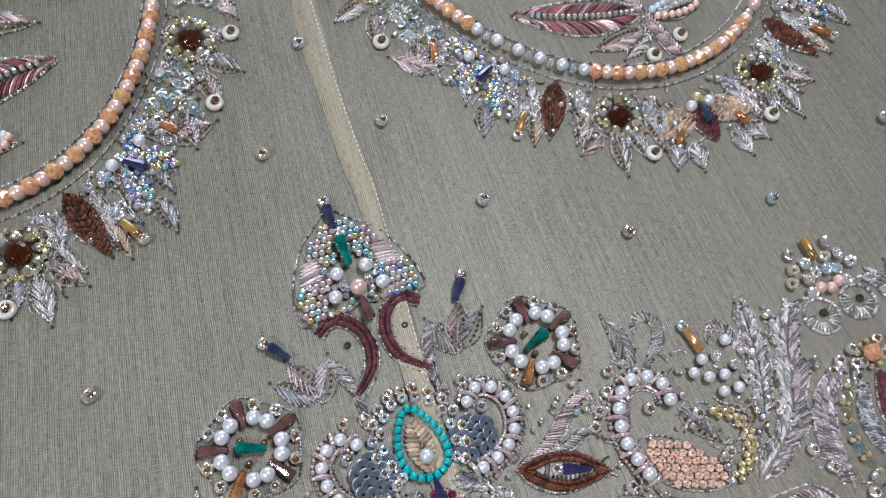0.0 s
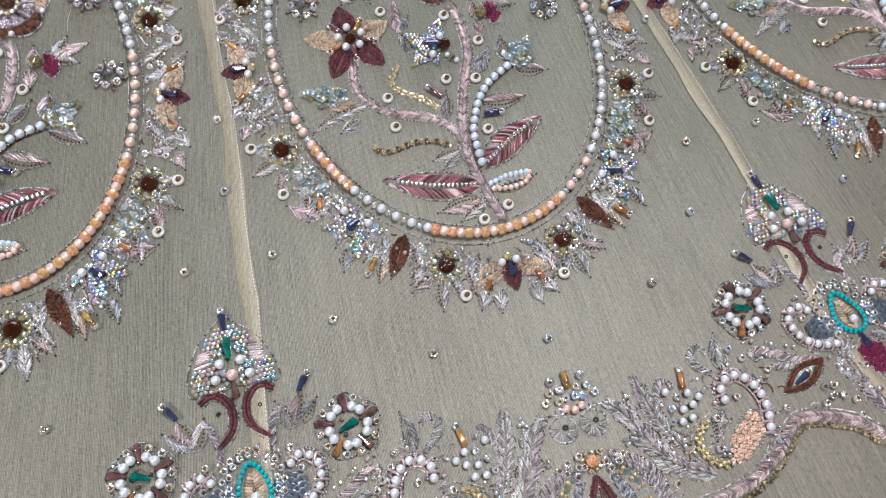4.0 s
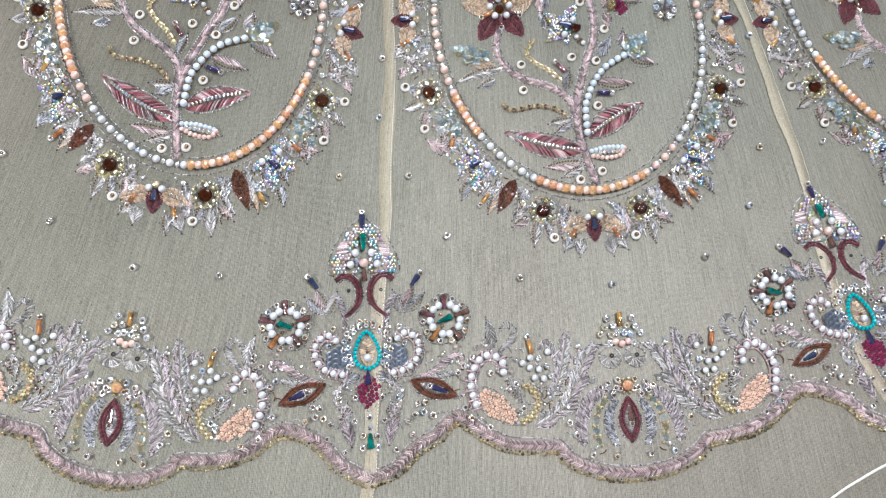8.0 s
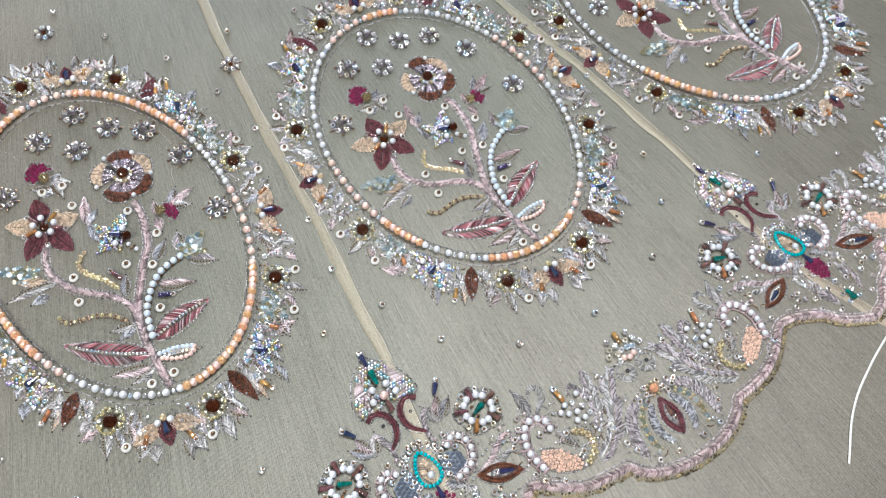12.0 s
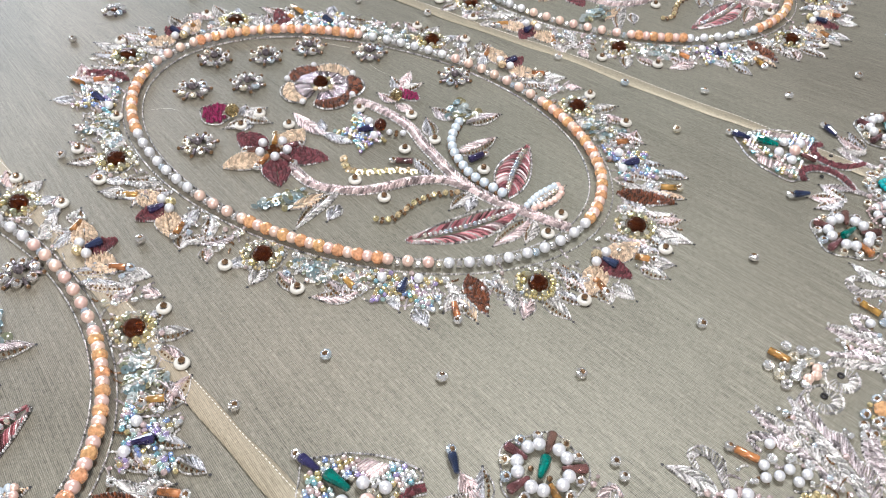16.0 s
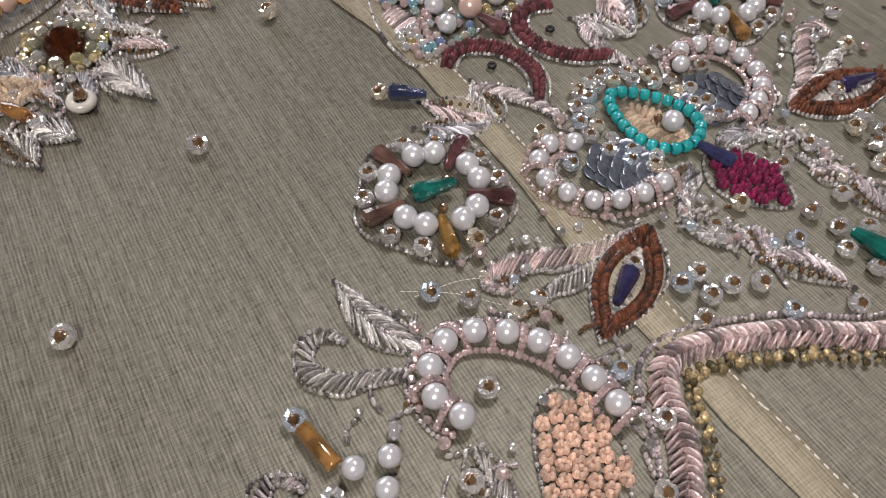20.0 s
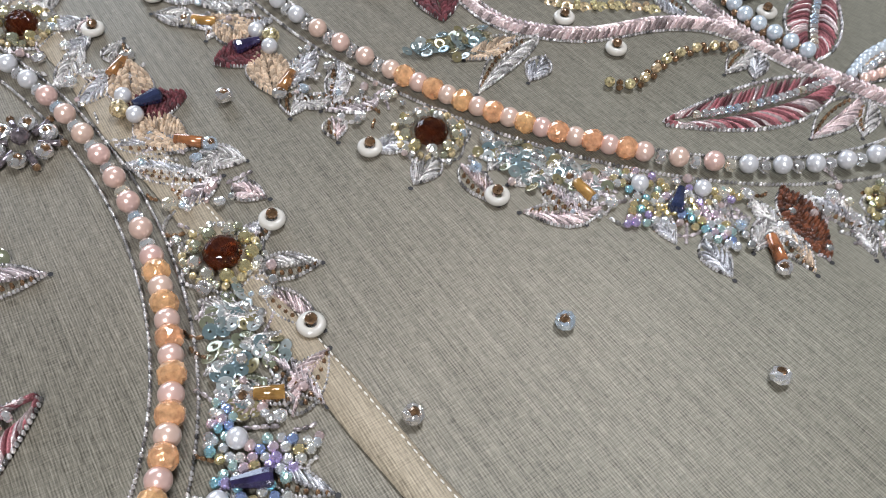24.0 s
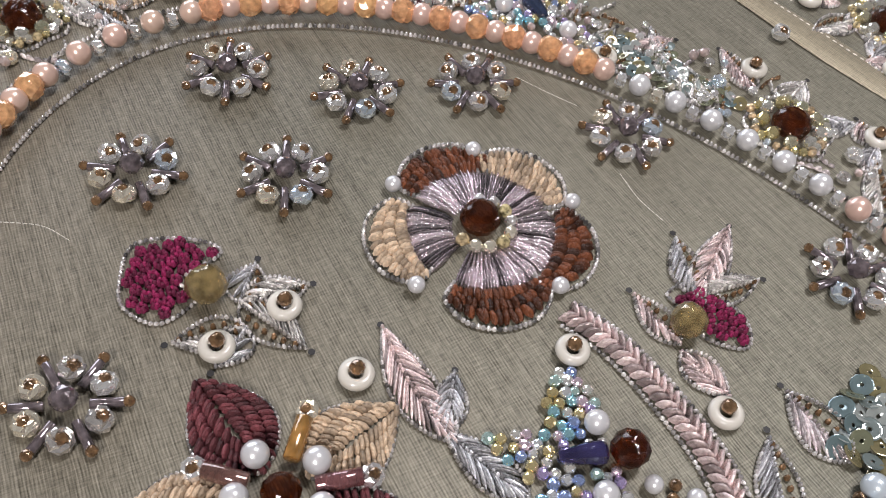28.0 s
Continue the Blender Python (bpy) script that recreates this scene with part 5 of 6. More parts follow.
    for (x, y), (tx, ty), s in along([loc2(*p) for p in edge], 2.05, True):
        bead("teal_seed", "seed", TEAL, t, (x, y), 1.15, (90, 0, math.degrees(math.atan2(ty, tx)) + 90), 1.3, lift=0.3)
    st = Threads()
    for i in range(11):
        y = 50.5 + i * 1.2
        w = 3.9 * math.sin(math.pi * (i + 1.5) / 13)
        st.stitch(loc2(-w, y), loc2(0, y + 1.4), 0.65, 1.2)
        st.stitch(loc2(w, y), loc2(0, y + 1.4), 0.65, 1.2)
    part("silk_heart", st.mesh("silk_heart", CREAM), t, label="peach silk stitches")
    bead("pearl", "ball", PEARL, t, loc2(0, 60), 1.9, lift=1.1)
    bead("seed", "ball", CORE, t, loc2(0, 57.2), 0.8, lift=1.0)
    for ring, (k0, n) in enumerate(((1.38, 13), (1.75, 15))):
        for i in range(n):
            a = radians(-128 + 256 * i / (n - 1))
            x, y = 6.6 * k0 * math.sin(a), 55.5 - 9.4 * (0.42 + 0.58 * k0) * math.cos(a)
            if ring or i % 2:
                clear_bead(t, loc2(x, y), 1.55)
            else:
                bead("crystal_bead", "cut_ring", CRYSTAL, t, loc2(x, y), 1.5, (20, 0, 40 * i))

    crochet_patch(plan, [(-1.5, 69), (1.5, 69), (5.2, 73), (5.5, 77.5), (3, 82.5), (0, 85), (-3, 82.5), (-5.5, 77.5), (-5.2, 73)], 2.2, BURGUNDY, "crochet_drop", "burgundy crochet drop of knotted silk")
    tipped_bugle(plan, (0, 69.5), 90, NAVY, 7.0, 1.5, False, "drop")
    tipped_bugle(plan, (0, 99.5), 90, EMERALD, 7.5, 1.8, False, "drop")
    loose_crystals(plan, [(0, 93.5), (-3.4, 97), (3.4, 97), (-3.6, 102.5), (3.6, 102.5), (0, 88.5)], 1.45)

    for side, pl in ((1, plan), (-1, mirror(plan))):
        def zone(rg):
            return (rg.uniform(8, 47), rg.uniform(44, 96))

        filigree(pl, [(39, 42.5, 14), (32, 76, 12), (19, 58, 11), (0, 56, 13), (0, 76, 8), (45, 96, 14), (24, 86, 8)], 61, (25, 70), "fine curls of silver wire filling the crest", 28, zone, 0.9)
        thick_curl(pl, [(14, 20.5), (11, 18.6), (7.5, 18.8), (3.8, 22.5), (2.6, 28), (4.5, 34), (10.0, 39.0)], 3.0, MAROON, "curling maroon chenille scroll with silver edge")
        h = thing("eyelet", pl.at(8.0, 26.0), "small dark eyelet burnt through the cloth", "eyelet", "eyelets")
        bead("rim", "ring", DARK, h, (0, 0), 0.9)
        tipped_bugle(pl, (25.0, 22.0), -52, NAVY, 6.5, 1.5, kind="drop")
        leaf(pl, (19, 36), (24, 25), 5.2, PINK)
        leaf(pl, (20, 37), (29, 29), 4.6, STEEL)
        leaf(pl, (19, 38), (14, 27), 5.0, SILVER)
        hook(pl, [(9.5, 45), (9, 38), (11, 31), (14.5, 28), (17, 30)], 4.0, LILAC, "curling leaf of lilac zari strands with twisted edges")
        loose_crystals(pl, [(3.2, 42), (16, 45)], 1.4)
        pearl_flower(pl, (39.0, 42.5), -22)
        pearl_curl(pl, [(15.0, 51.0), (17.3, 48.6), (21, 48.8), (24.4, 52), (25.2, 56.5), (23.8, 61.5), (20.5, 65), (16, 67), (12.3, 67.6)], 1.65, 4.2)
        loose_crystals(pl, [(18.5, 53.5)], 1.4)
        # sequin wing
        c3 = pl.at(12.5, 60)
        w = thing("sequin_wing", c3, "small wing of overlapping grey sequins", "sequins", "sequin wings")
        for i in range(4):
            for j in range(5):
                x, y = 8.8 + j * 2.2, 55.5 + i * 2.4 + (j % 2) * 1.1
                if ((x - 13) / 6.0) ** 2 + ((y - 60) / 5.2) ** 2 > 1:
                    continue
                q = pl.at(x, y)
                bead("sequin", "disc", SEQUIN, w, (q[0] - c3[0], q[1] - c3[1]), 2.2, (14, -10, 30 * j), lift=0.5 + 0.12 * j)
        eye_motif(pl, (20.5, 71.5), (43.5, 80.5), 10.0, BROWN, "pointed eye of chestnut silk round silver with navy drop")
        loose_crystals(pl, [(23.5, 83), (26, 87), (30.5, 89), (22, 88), (18.5, 91), (27, 82.5)], 1.55)
        leaf(pl, (4, 67.5), (12, 71), 4.0, STEEL)
        hook(pl, [(5, 70), (10, 70.5), (15, 73.5), (17, 79), (14.5, 84), (10.5, 83), (10.5, 79.5)], 3.2, SILVER)
        leaf(pl, (9, 83), (13.5, 90), 4.0, LILAC)
        leaf(pl, (13, 88), (9, 101), 4.6, LILAC, bend=1.0)
        hook(pl, [(22, 70), (30, 67), (37, 62), (43, 59), (47.5, 61), (46, 65)], 4.6, PINK, "curling leaf of rose zari strands with twisted edges")
        hook(pl, [(27, 70), (35, 69.5), (41, 68), (45, 70)], 3.0, SILVER)
        loose_crystals(pl, [(7, 90), (14, 79.5), (6.5, 79), (12, 104), (20, 97.5), (46, 86), (51, 62), (54, 57), (44, 69)], 1.45, "clear crystals with bronze seeds strewn below the crest")


def plume(plan, pts, size, fills):
    """A broad curved feather: slanted coil stitches on both sides of a rib, with corded edges."""
    w = plan.line(pts)
    o = w[0]
    t = thing("leafy_plume", o, "feathery plume of slanted silver and lilac zari stitches", "plume", "leafy plumes")
    rg = random.Random(len(pts) * 7)
    loc = [(x - o[0], y - o[1]) for x, y in w]
    for sg in (1, -1):
        st, ed, line = Threads(), Threads(), []
        for (x, y), (tx, ty), s in along(loc, 0.95):
            k = size * 0.62 * (0.35 + 0.75 * math.sin(math.pi * (0.12 + 0.83 * s))) * (0.85 + 0.2 * math.sin(s * 26))
            e = (x + tx * k * 0.95 - ty * sg * k * 0.72, y + ty * k * 0.95 + tx * sg * k * 0.72)
            m = ((x + e[0]) / 2 + rg.uniform(-0.2, 0.2), (y + e[1]) / 2 + rg.uniform(-0.2, 0.2))
            st.stitch((x - ty * sg * 0.4, y + tx * sg * 0.4), m, 0.31, 1.1 + rg.uniform(-0.2, 0.4))
            st.stitch(m, e, 0.31, 1.0 + rg.uniform(-0.2, 0.4))
            line.append((e[0] - ty * sg * 0.4, e[1] + tx * sg * 0.4))
        ed.rope(line[::3], 0.28, 0.8, 0.8)
        part("stitching", st.mesh("plume_stitching", fills[0 if sg > 0 else 1]), t)
        part("edge_cord", ed.mesh("edge", EDGE), t)


def hook(plan, pts, width, fill, label="curling leaf of silver zari strands with twisted edges"):
    """A leaf that ends in a curl: strands slanting off a line to one side, corded along both."""
    w = plan.line(pts)
    o, side = w[0], plan.flip()
    t = thing("zari_curl", o, label, "leaf", "curled leaves")
    st, rim, ends = Threads(), Threads(), []
    rg = random.Random(round(width * 10))
    loc = [(x - o[0], y - o[1]) for x, y in w]
    for (x, y), (tx, ty), s in along(loc, 0.8):
        k = width * (0.25 + 0.75 * math.sin(math.pi * min(1.0, 0.1 + 0.9 * s))) * rg.uniform(0.9, 1.0)
        e = (x + tx * k * 0.75 - ty * side * k * 0.8, y + ty * k * 0.75 + tx * side * k * 0.8)
        st.stitch((x, y), e, 0.26, 0.9 + rg.uniform(-0.2, 0.4))
        ends.append((e[0] - ty * side * 0.3, e[1] + tx * side * 0.3))
    rim.rope(loc, 0.28, 0.9, 0.75)
    rim.rope(ends[::3], 0.26, 0.8, 0.75, -0.5)
    part("stitching", st.mesh("curl_stitching", fill), t)
    part("edge_cord", rim.mesh("edge", EDGE), t)


def festoon(plan):
    """What stands on the border between two crests; mirrored about x = 127.5."""
    # small flower above the middle
    c = plan.at(127.5, 50)
    t = thing("bead_flower", c, "small flower of clear crystals and pearls with golden bugle", "flower", "bead flowers")
    for k, (x, y) in enumerate(((119.5, 50), (121, 45.5), (134, 45.5), (135.5, 50), (122.5, 54), (132.5, 54), (124, 49.5), (131, 49.5), (117, 53.5), (138, 53.5), (125.5, 53), (129.5, 53), (121.5, 58), (133.5, 58))):
        q = plan.at(x, y)
        crystal_pair(t, (q[0] - c[0], q[1] - c[1]), 1.7, 37 * k)
    for x, y in ((124.3, 57.5), (127.5, 58.6), (130.7, 57.5)):
        q = plan.at(x, y)
        bead("peach_pearl", "ball", PEACH, t, (q[0] - c[0], q[1] - c[1]), 1.7, label="peach pearl")
    q = plan.at(127.5, 46)
    rod("bugle", "bugle", GOLD, t, (q[0] - c[0], q[1] - c[1]), 7.0, 1.3, plan.angle(-90), "golden glass bugle", 0.4)
    # lotus with a maroon eye
    eye_motif(plan, (127.5, 107), (127.5, 84), 11.0, MAROON, "pointed eye of maroon chenille round silver with smoky drop", "smoke")
    b = thing("lotus_crystal", plan.at(127.5, 79.5), "round orange crystal ringed with gold above the lotus", "bead", "lotus crystals")
    bead("crystal", "facet", ORANGE, b, (0, 0), 2.6)
    for k in range(8):
        bead("seed_bead", "facet", GOLDSEED, b, (3.6 * math.cos(k * 0.785), 3.6 * math.sin(k * 0.785)), 0.9)
    for pl in (plan, mirror(plan, 127.5)):
        def zone(rg):
            x = rg.uniform(44, 120)
            low = 84 + 14 * math.sin(math.pi * (x - 42) / 50) if x < 92 else 104 + 10 * math.sin(math.pi * (x - 92) / 72)
            return (x, rg.uniform(60 + 4 * math.sin(x * 0.4), low))

        filigree(pl, [(62, 86, 9), (56, 68, 7), (113, 94, 13), (121, 65, 6), (110, 70, 5), (66, 70, 4)], 47, (85, 75), "fine curls of silver wire filling the border", 90, zone, 0.7)
        # arched bands of the lotus
        for pts, half, mat, lab in (([(119, 80), (109, 85), (103.5, 95), (102.5, 107)], 3.1, LILAC, "arched petal of lilac zari stitches"), ([(121.5, 86), (117.5, 93), (117, 101), (120, 108)], 2.2, STEEL, "inner petal of blue-grey zari stitches")):
            w = pl.line(pts)
            t = thing("lotus_petal", w[0], lab + " with silver edge", "petal", "lotus petals")
            loc = [(x - w[0][0], y - w[0][1]) for x, y in w]
            st = Threads()
            for (x, y), (tx, ty), s in along(loc, 0.85):
                h = half * (0.55 + 0.45 * math.sin(math.pi * s))
                u = h * 0.75 * pl.flip()
                for lo, hi in ((-1.0, -0.3), (-0.35, 0.35), (0.3, 1.0)):
                    st.stitch((x - ty * h * lo - tx * u * lo, y + tx * h * lo - ty * u * lo), (x - ty * h * hi - tx * u * hi, y + tx * h * hi - ty * u * hi), 0.30, 1.0 + 0.25 * math.sin(s * 90 + lo))
            part("stitching", st.mesh("petal_stitching", mat), t)
            for sg in (1, -1):
                o = Threads()
                o.rope([(x - ty * (half + 0.2) * sg * (0.55 + 0.45 * math.sin(math.pi * s)), y + tx * (half + 0.2) * sg * (0.55 + 0.45 * math.sin(math.pi * s))) for (x, y), (tx, ty), s in along(loc, 3.0)], 0.3, 0.8, 0.8)
                part("edge_cord", o.mesh("edge", EDGE), t)
        bead_row(pl, [(118.5, 84), (113, 89), (110, 98), (111, 108)], 2.5, "disc", AQUA, 1.7, "sequin_row", "arched row of green and gold sequins", GOLDSEED, 0.9)
        loose_crystals(pl, [(122, 80.5), (118, 78), (114, 80), (123, 76.5), (100, 102), (97, 96), (107, 112), (119, 113)], 1.5, "clear crystals with bronze seeds round the lotus")
        for p in ((120.5, 83.5), (116.5, 81.8), (124, 81)):
            scatter_bead(pl.at(*p), 1.7)
        # scrolls under the small flower
        w = pl.at(121, 65)
        t = thing("zari_scroll", w, "round scroll of silver zari with a dark eyelet", "scroll", "zari scrolls")
        st = Threads()
        st.rope([(5.6 * math.cos(a), 5.2 * math.sin(a)) for a in [k * 0.5 for k in range(13)]], 0.5, 0.9, 0.9)
        for k in range(17):
            a = math.pi * (0.95 + 1.25 * k / 16) if pl.flip() < 0 else math.pi * (0.80 + 1.25 * k / 16)
            st.stitch((1.9 * math.cos(a), 1.8 * math.sin(a)), (5.2 * math.cos(a + 0.25), 4.9 * math.sin(a + 0.25)), 0.26, 0.9)
        part("scroll", st.mesh("scroll", SILVER), t)
        bead("eyelet", "ring", DARK, t, (0.5, 1.0), 1.2, label="dark eyelet")
        w0 = pl.line([(104, 76), (104.5, 66), (109, 60), (117, 58.5), (123, 59.5)])
        t = thing("silver_arch", w0[0], "arched line of twisted silver cord", "cord", "silver arches")
        st = Threads()
        st.rope([(x - w0[0][0], y - w0[0][1]) for x, y in w0], 0.5, 0.8, 0.9)
        part("cord", st.mesh("arch", EDGE), t)
        # plumes of leaves
        plume(pl, [(80, 97.5), (94, 89), (102, 78), (107, 67), (113, 59.5)], 10.0, (SILVER, LILAC, STEEL))
        plume(pl, [(89, 84), (94, 74), (97, 64), (99.5, 52.5)], 7.0, (LILAC, SILVER))
        hook(pl, [(92, 66), (91, 60), (87.5, 57), (86, 60)], 3.0, LILAC)
        # pearl curl and peach crochet
        pearl_curl(pl, [(66, 70), (66.2, 66), (63, 62.3), (57.5, 61.6), (52.8, 65.5), (50, 72), (49.8, 78), (51.5, 85)], 1.85, 4.6)
        crochet_patch(pl, [(54.5, 77), (60, 78), (66, 83), (71, 90), (71.5, 94.5), (66, 94.5), (59, 91.5), (54.5, 87), (53, 81)], 2.3, SALMON, "crochet_teardrop", "peach crochet teardrop of knotted loops")
        loose_crystals(pl, [(60, 70), (75, 88), (47, 66), (49, 91), (58, 96), (72, 76)], 1.5, "clear crystals with bronze seeds round the pearl curl")
        bead_row(pl, [(76, 77), (80.5, 79.5), (82.5, 85), (80, 91), (74, 94.5)], 1.7, "facet", GOLDSEED, 1.15, "gold_bead_row", "curled row of gold glass beads", GOLDSEED, 1.0)
        leaf(pl, (68, 73), (74, 84), 4.6, SILVER)
        leaf(pl, (60.5, 59.5), (59.5, 43), 4.6, SILVER, bend=1.6)
        hook(pl, [(64, 60), (67, 56.5), (70.5, 53), (71.5, 49), (68.5, 47.5), (66.5, 50)], 3.6, SILVER)
        tipped_bugle(pl, (80.5, 58), -100, GOLD, 7.0)
        t0 = pl.at(84, 67)
        t = thing("pearl_sprig", t0, "sprig of small pearls and crystals beside the plume", "beadwork", "pearl sprigs")
        for k, (x, y) in enumerate(((80, 63.5), (84.5, 64), (79.5, 68.5), (84, 69.5), (88.5, 68), (86, 74), (81.5, 73.5), (90, 73), (89, 61), (76, 66))):
            q = pl.at(x, y)
            if k % 3 == 1:
                crystal_pair(t, (q[0] - t0[0], q[1] - t0[1]), 1.5, 50 * k)
            else:
                bead("pearl", "ball", PEARL, t, (q[0] - t0[0], q[1] - t0[1]), 1.6)


def filigree(plan, spots, seed, name_at, label, count, zone, share=0.25):
    """Short curls of silver wire that fill the ground between larger motifs."""
    rg = random.Random(seed)
    o = plan.at(*name_at)
    t = thing("wire_filigree", o, label, "filigree", "wire filigree")
    st = {SILVER: Threads(), LILAC: Threads(), CORE: Threads()}
    placed, tries = 0, 0
    while placed < count and tries < count * 12:
        tries += 1
        x, y = zone(rg)
        if any((x - u) ** 2 + (y - v) ** 2 < r * r for u, v, r in spots):
            continue
        placed += 1
        a, bend, l = rg.uniform(0, 6.28), rg.uniform(-0.5, 0.5), rg.uniform(0.8, 1.5)
        th = st[rg.choice((SILVER, SILVER, LILAC, LILAC, CORE))]
        for k in range(rg.randint(3, 5)):
            q = (x + l * math.cos(a), y + l * math.sin(a))
            p0, p1 = plan.at(x, y), plan.at(*q)
            th.stitch((p0[0] - o[0], p0[1] - o[1]), (p1[0] - o[0], p1[1] - o[1]), 0.34, rg.uniform(0.6, 1.0))
            x, y, a = q[0], q[1], a + bend
    for mat, th in st.items():
        if th.v:
            part("filigree", th.mesh("filigree", mat), t)
    seeds = []
    for k in range(count * 6):
        x, y = zone(rg)
        if len(seeds) >= count * share:
            break
        if any((x - u) ** 2 + (y - v) ** 2 < r * r for u, v, r in spots):
            continue
        p, m, r = plan.at(x, y), rg.choice((CRYSTAL, CRYSTAL, GLINT, ROSESEED)), rg.uniform(0.55, 1.05) * MM
        turn = Euler((rg.uniform(0, 3), rg.uniform(0, 3), rg.uniform(0, 3)))
        seeds.append((bead_mesh("facet", m), m, Matrix.LocRotScale(((p[0] - o[0]) * MM, (p[1] - o[1]) * MM, r * 1.1), turn, (r, r, r))))
    part("seed_filling", join("seed_filling", seeds), t, label="tiny clear and silver glass seeds")


def scallop(pts):
    """The scalloped hem: a thick rose braid with a row of gold seeds outside."""
    c = pts[0]
    t = thing("scalloped_hem", c, "scalloped rose zari braid edged with gold seeds", "braid", "scalloped hems")
    loc = [(x - c[0], y - c[1]) for x, y in pts]
    b = Threads()
    b.braid(loc, 2.3, 0.32, 1.9, 1.15)
    # added dark underlay for the shaded gaps of the hem braid
    under = Threads()
    under.rope(loc, 2.1, 0.6, 2.2, 0.0)
    part("cord", under.mesh("under_cord", UNDER), t, label="dark underlay added for the shade between the strands")
    part("braid", b.mesh("hem_braid", PINK), t)
    o = Threads()
    o.rope([(x - ty * 3.4, y + tx * 3.4) for (x, y), (tx, ty), s in along(loc, 2.5)], 0.45, 0.9, 0.9)
    part("inner_cord", o.mesh("hem_cord", LILAC), t)
    rg = random.Random(2)
    v, f = [], []
    src = bead_mesh("facet", BRASS)
    base = [vv.co.copy() for vv in src.vertices]
    polys = [tuple(p.vertices) for p in src.polygons]
    for row in (0, 1):
        for (x, y), (tx, ty), s in along(loc, 1.9 - 0.4 * row):
            d = 3.1 + row * 1.0 + rg.uniform(-0.4, 0.4)
            r = rg.uniform(0.35, 0.85)
            n0 = len(v)
            tw = Matrix.Rotation(rg.uniform(0, 3), 3, "Z") @ Matrix.Rotation(rg.uniform(0, 3), 3, "X")
            for co in base:
                q = tw @ co * r
                v.append(((x + ty * d + q.x) * MM, (y - tx * d + q.y) * MM, (q.z + r) * MM))
            f += [tuple(n0 + i for i in p) for p in polys]
    part("gold_seed_edging", raw_mesh("gold_edging", v, f, BRASS), t, label="gold glass seed edging")


# ---- lay everything out ----
FOOT = Plan((0.9178, 0.3971), (-0.3971, 0.9178), (-137.1, 206.7))
ovals = [
    (Plan((0.9311, 0.3903), (-0.4022, 0.925), (-136.4, 206.8)), FOOT),
    (Plan((0.8462, 0.7323), (-0.5298, 0.791), (61.16, 261.08)), Plan((0.8026, 0.716), (-0.5314, 0.7883), (56.16, 259.56))),
    (Plan((0.7034, 0.9091), (-0.7514, 0.6675), (248.09, 354.78)), Plan((0.6338, 0.8205), (-0.7441, 0.6497), (244.45, 352.7))),
    (Plan((0.9687, 0.2483), (-0.2483, 0.9687), (-333.6, 201.44)), Plan((0.9687, 0.2483), (-0.2483, 0.9687), (-333.6, 201.44))),
]
crests = [Plan((0.9888, -0.0498), (0.0479, -0.935), (-448.64, 98.54)), Plan((0.9728, 0.1841), (0.2664, -0.8975), (-231.88, 73.68)), Plan((0.9277, 0.3734), (0.3734, -0.9277), (-3.36, 104.65)),
          Plan((0.9767, 0.4348), (0.5855, -0.8507), (219.37, 204.03)), Plan((0.8368, 0.6655), (0.7798, -0.677), (402.9, 343.24))]
festoons = [Plan((0.9422, 0.3351), (0.3351, -0.9422), (-478.17, -3.86)), Plan((0.865, 0.1279), (0.2207, -0.9521), (-214.3, 56.66)), Plan((0.9277, 0.3734), (0.3734, -0.9277), (-3.36, 104.65)),
            Plan((0.7813, 0.5525), (0.5934, -0.8234), (218.53, 202.62))]
for style, (g, b) in enumerate(ovals):
    oval_ring(g, style % 3)
    garland(g, -101.2 if style == 3 else -104.5)
    bouquet(b)
for pl in crests[1:]:
    crest(pl)
for pl in festoons:
    festoon(pl)
for k, pl in enumerate(festoons):
    a, b = crests[k], crests[k + 1]
    pts = a.line([(-1, 117), (11, 113), (21, 104), (32, 98)]) + [tuple((u + v) / 2 for u, v in zip(a.at(42, 90), pl.at(42, 90)))]
    pts += pl.line([(53, 97), (66, 104), (82, 106), (91, 107), (96, 113), (109, 119), (128, 121.5), (147, 119), (161, 112), (166, 107), (175, 106), (189, 103), (203, 96)])
    pts += [tuple((u + v) / 2 for u, v in zip(b.at(-40, 90), pl.at(214, 87)))] + b.line([(-25, 98), (-15, 109), (-1, 117)])
    scallop(pts)

# single beads on the plain cloth
NEAR = [(-150, 61), (-103, 53), (-63, 63), (-26, 132), (7, 145), (-18, 170), (-28, 203), (36, 121), (78, 113), (124, 126), (167, 157), (183, 193), (181, 228), (160, 292), (214, 244), (255, 221), (-54, 270), (-75, 300), (308, 216), (-210, 113), (-186, 85), (-242, 112), (-261, 81), (-286, 56), (-316, 32), (-235, 195), (-252, 156), (-240, 258)]
FAR = [(-23, 363), (-105, 329), (79, 392), (119, 384), (-137, 510), (-136, 473), (-93, 460), (-60, 441), (-140, 388), (-142, 350), (-174, 373), (-97, 414), (-49, 389), (-67, 348), (12, 434), (51, 415), (-24, 427), (-205, 340), (-230, 380), (-215, 430), (150, 440), (200, 470)]
for p in NEAR + FAR:
    scatter_bead(p)
for p in ((-123, 441), (0, 408), (97, 403), (-66, 321), (-179, 356), (60, 470)):
    bead_star(p, 7.0, "small starburst of crystals round a dark amber stone", True)
top = Plan((1, 0), (0, 1), (-44, 472))
seed_cluster(top, (0, 0), [((12, -8), 8), ((-12, 4), 8), ((10, 10), 8)], RAINBOW, (0, 0), 20, [(4, 2), (-4, -2)])
for q in ((24, -14), (18, -20), (-20, 10), (20, 8), (4, 20), (-8, -16)):
    leaf(top, (q[0] * 0.45, q[1] * 0.45), q, 5.0)

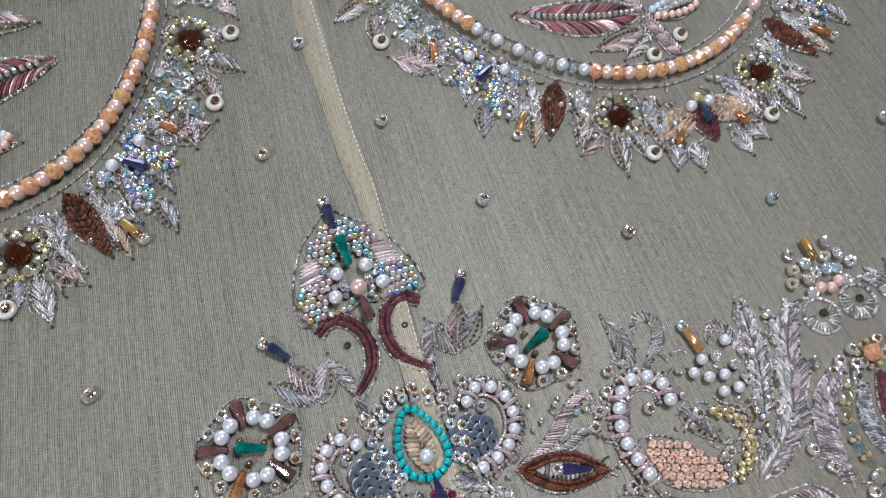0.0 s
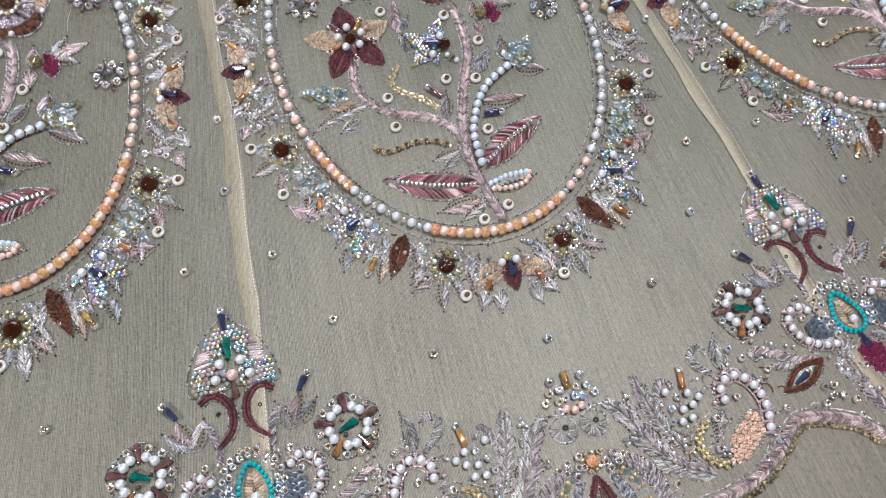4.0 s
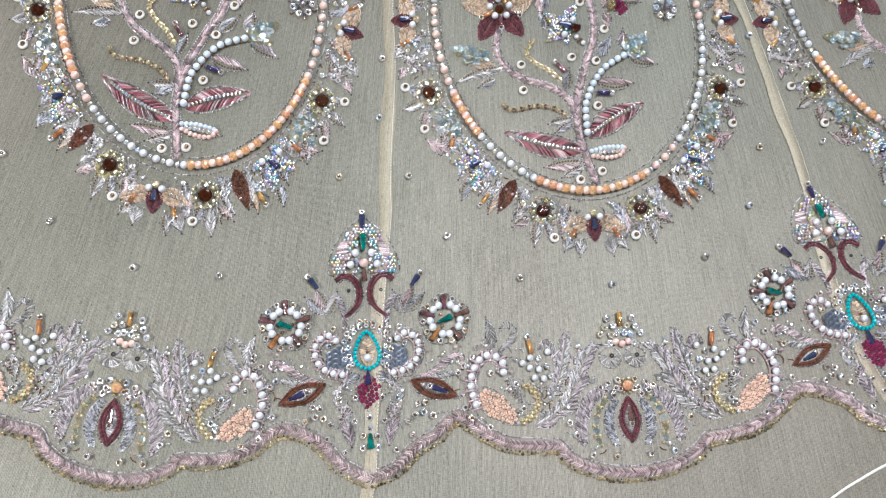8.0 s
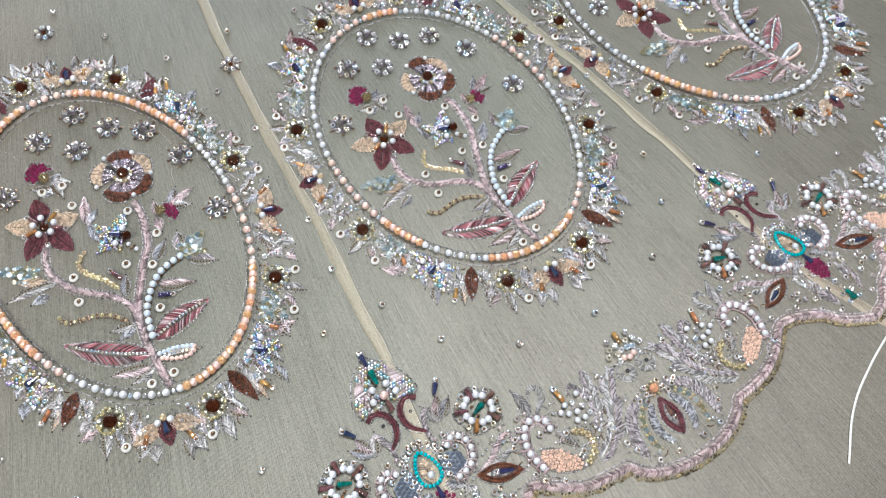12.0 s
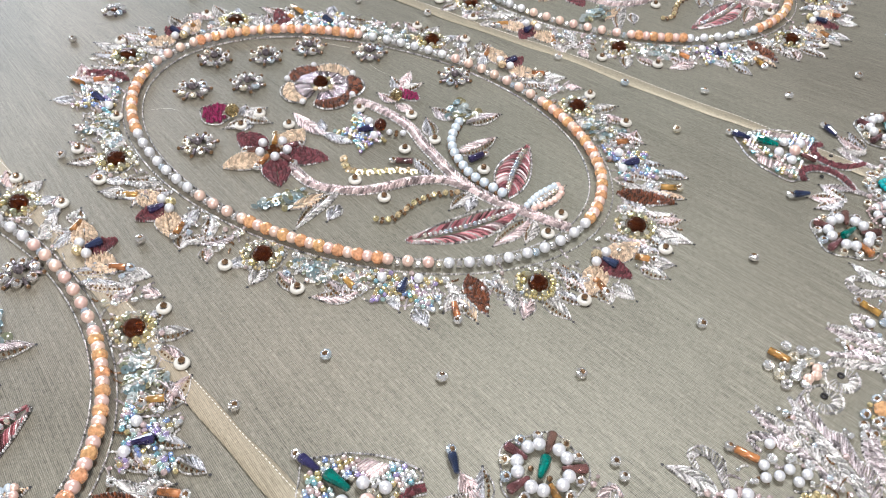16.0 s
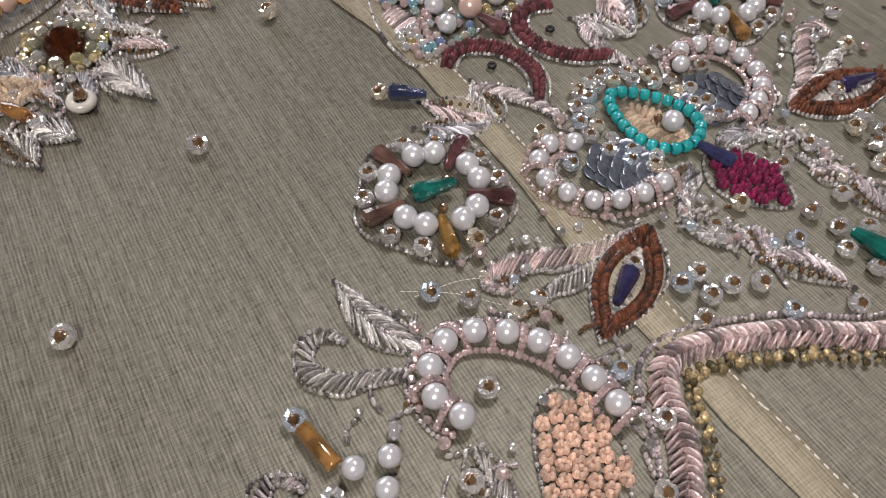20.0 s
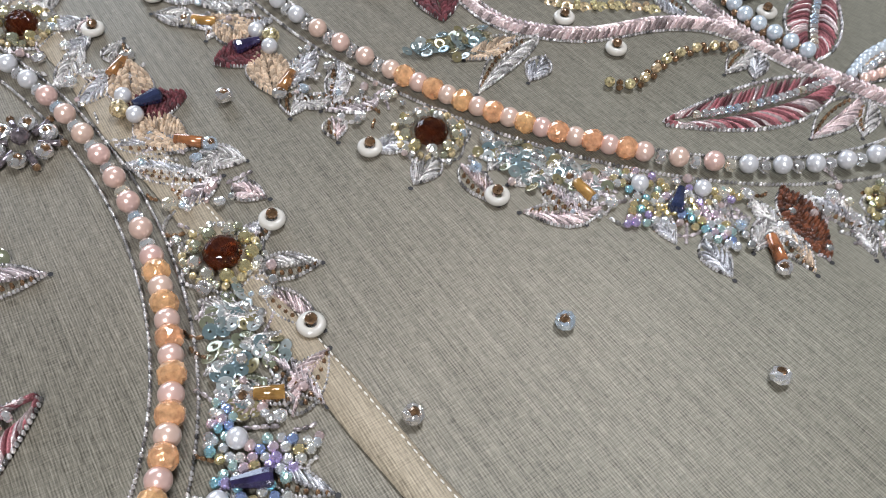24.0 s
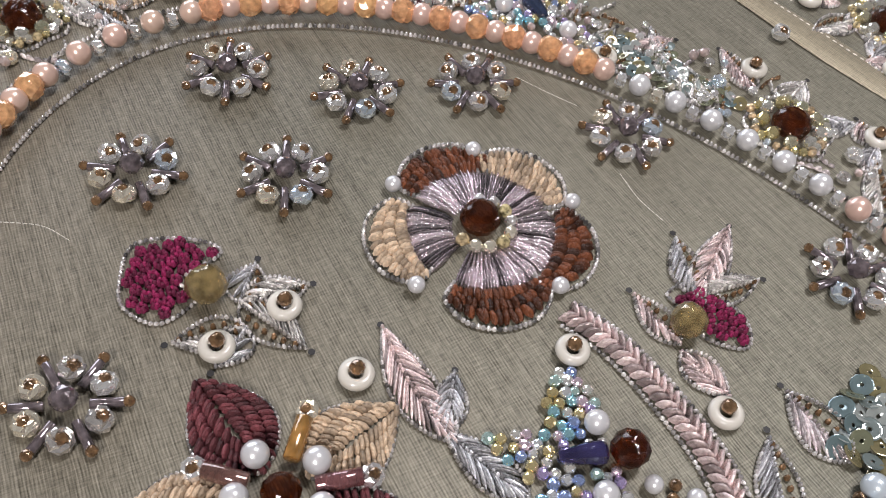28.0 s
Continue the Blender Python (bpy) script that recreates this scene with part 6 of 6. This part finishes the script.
# a loose cotton thread lying across the hem
cu = bpy.data.curves.new("loose_thread", "CURVE")
cu.dimensions, cu.bevel_depth, cu.bevel_resolution = "3D", 0.0007, 2
sp = cu.splines.new("BEZIER")
way = [(238, 25, 0.7), (253, 54, 0.7), (272, 76, 1.2), (290, 93, 2.2), (318, 120, 1.5), (350, 158, 0.7)]
sp.bezier_points.add(len(way) - 1)
for bp_, (x, y, z) in zip(sp.bezier_points, way):
    bp_.co = (x * MM, y * MM, z * MM)
    bp_.handle_left_type = bp_.handle_right_type = "AUTO"
cu.materials.append(THREAD)
tagged(new("loose_thread", cu), "loose white cotton thread lying across the cloth", "thread")

# fine sewing threads that run from bead to bead
SEWING = [[(-272.3, 15.2), (-266, 11.0), (-261.5, 6.1)], [(-271, 13.5), (-264, 12.5), (-259, 10)], [(-109.9, 274), (-106, 268.5), (-103, 264.7)], [(-103.4, 247.4), (-103.2, 242), (-101.8, 236.9)], [(-198.4, 268), (-193, 265.5), (-189.8, 261.8)]]
for way in SEWING:
    t = Threads()
    t.rope([(x - way[0][0], y - way[0][1]) for x, y in way], 0.055, 0.08, 0.9, 0.0, lift=0.2)
    o = thing("sewing_thread", way[0], "fine ecru sewing thread carried across the cloth", "thread", "sewing threads")
    part("cord", t.mesh("sewing_thread", THREAD), o)

# the tracer's dark ink dots at the tips of the leaves
dot = raw_mesh("ink_dot", [(0.55 * MM * math.cos(k * 1.047), 0.55 * MM * math.sin(k * 1.047), 0.06 * MM) for k in range(6)], [(0, 1, 2, 3, 4, 5)], DARK)
tagged(new("ink_marks", join("ink_marks", [(dot, DARK, pose(x * MM, y * MM, 0)) for x, y in MARKS if in_sight(x, y)])), "tiny dark ink dots marked on the cloth", "marks", kind="stuff")

# the leaves of the distant stretches, as one piece of stitching
FAR_LEAVES = [k for k in FAR_LEAVES if in_sight(k[2].translation.x / MM, k[2].translation.y / MM)]
tagged(new("embroidered_foliage", join("embroidered_foliage", FAR_LEAVES)), "many small silver and rose zari leaves on sheer cloth", "leaves", kind="stuff")

# nothing is built where the cloth is never seen
gone = []
for ob in [o for o in scene.objects if o.type == "EMPTY" and o.parent is None]:
    x, y = ob.matrix_basis.translation.x / MM, ob.matrix_basis.translation.y / MM
    strung = ob.name.startswith(("oval_frame", "scalloped_hem"))
    if not in_sight(x, y) and not strung:
        gone += [*ob.children_recursive, ob]
    elif ob.name.startswith("oval_frame"):
        for o in ob.children:
            p = o.matrix_basis.translation
            if p.length > 0.001 and not in_sight(x + p.x / MM, y + p.y / MM):
                gone.append(o)
bpy.data.batch_remove(gone)
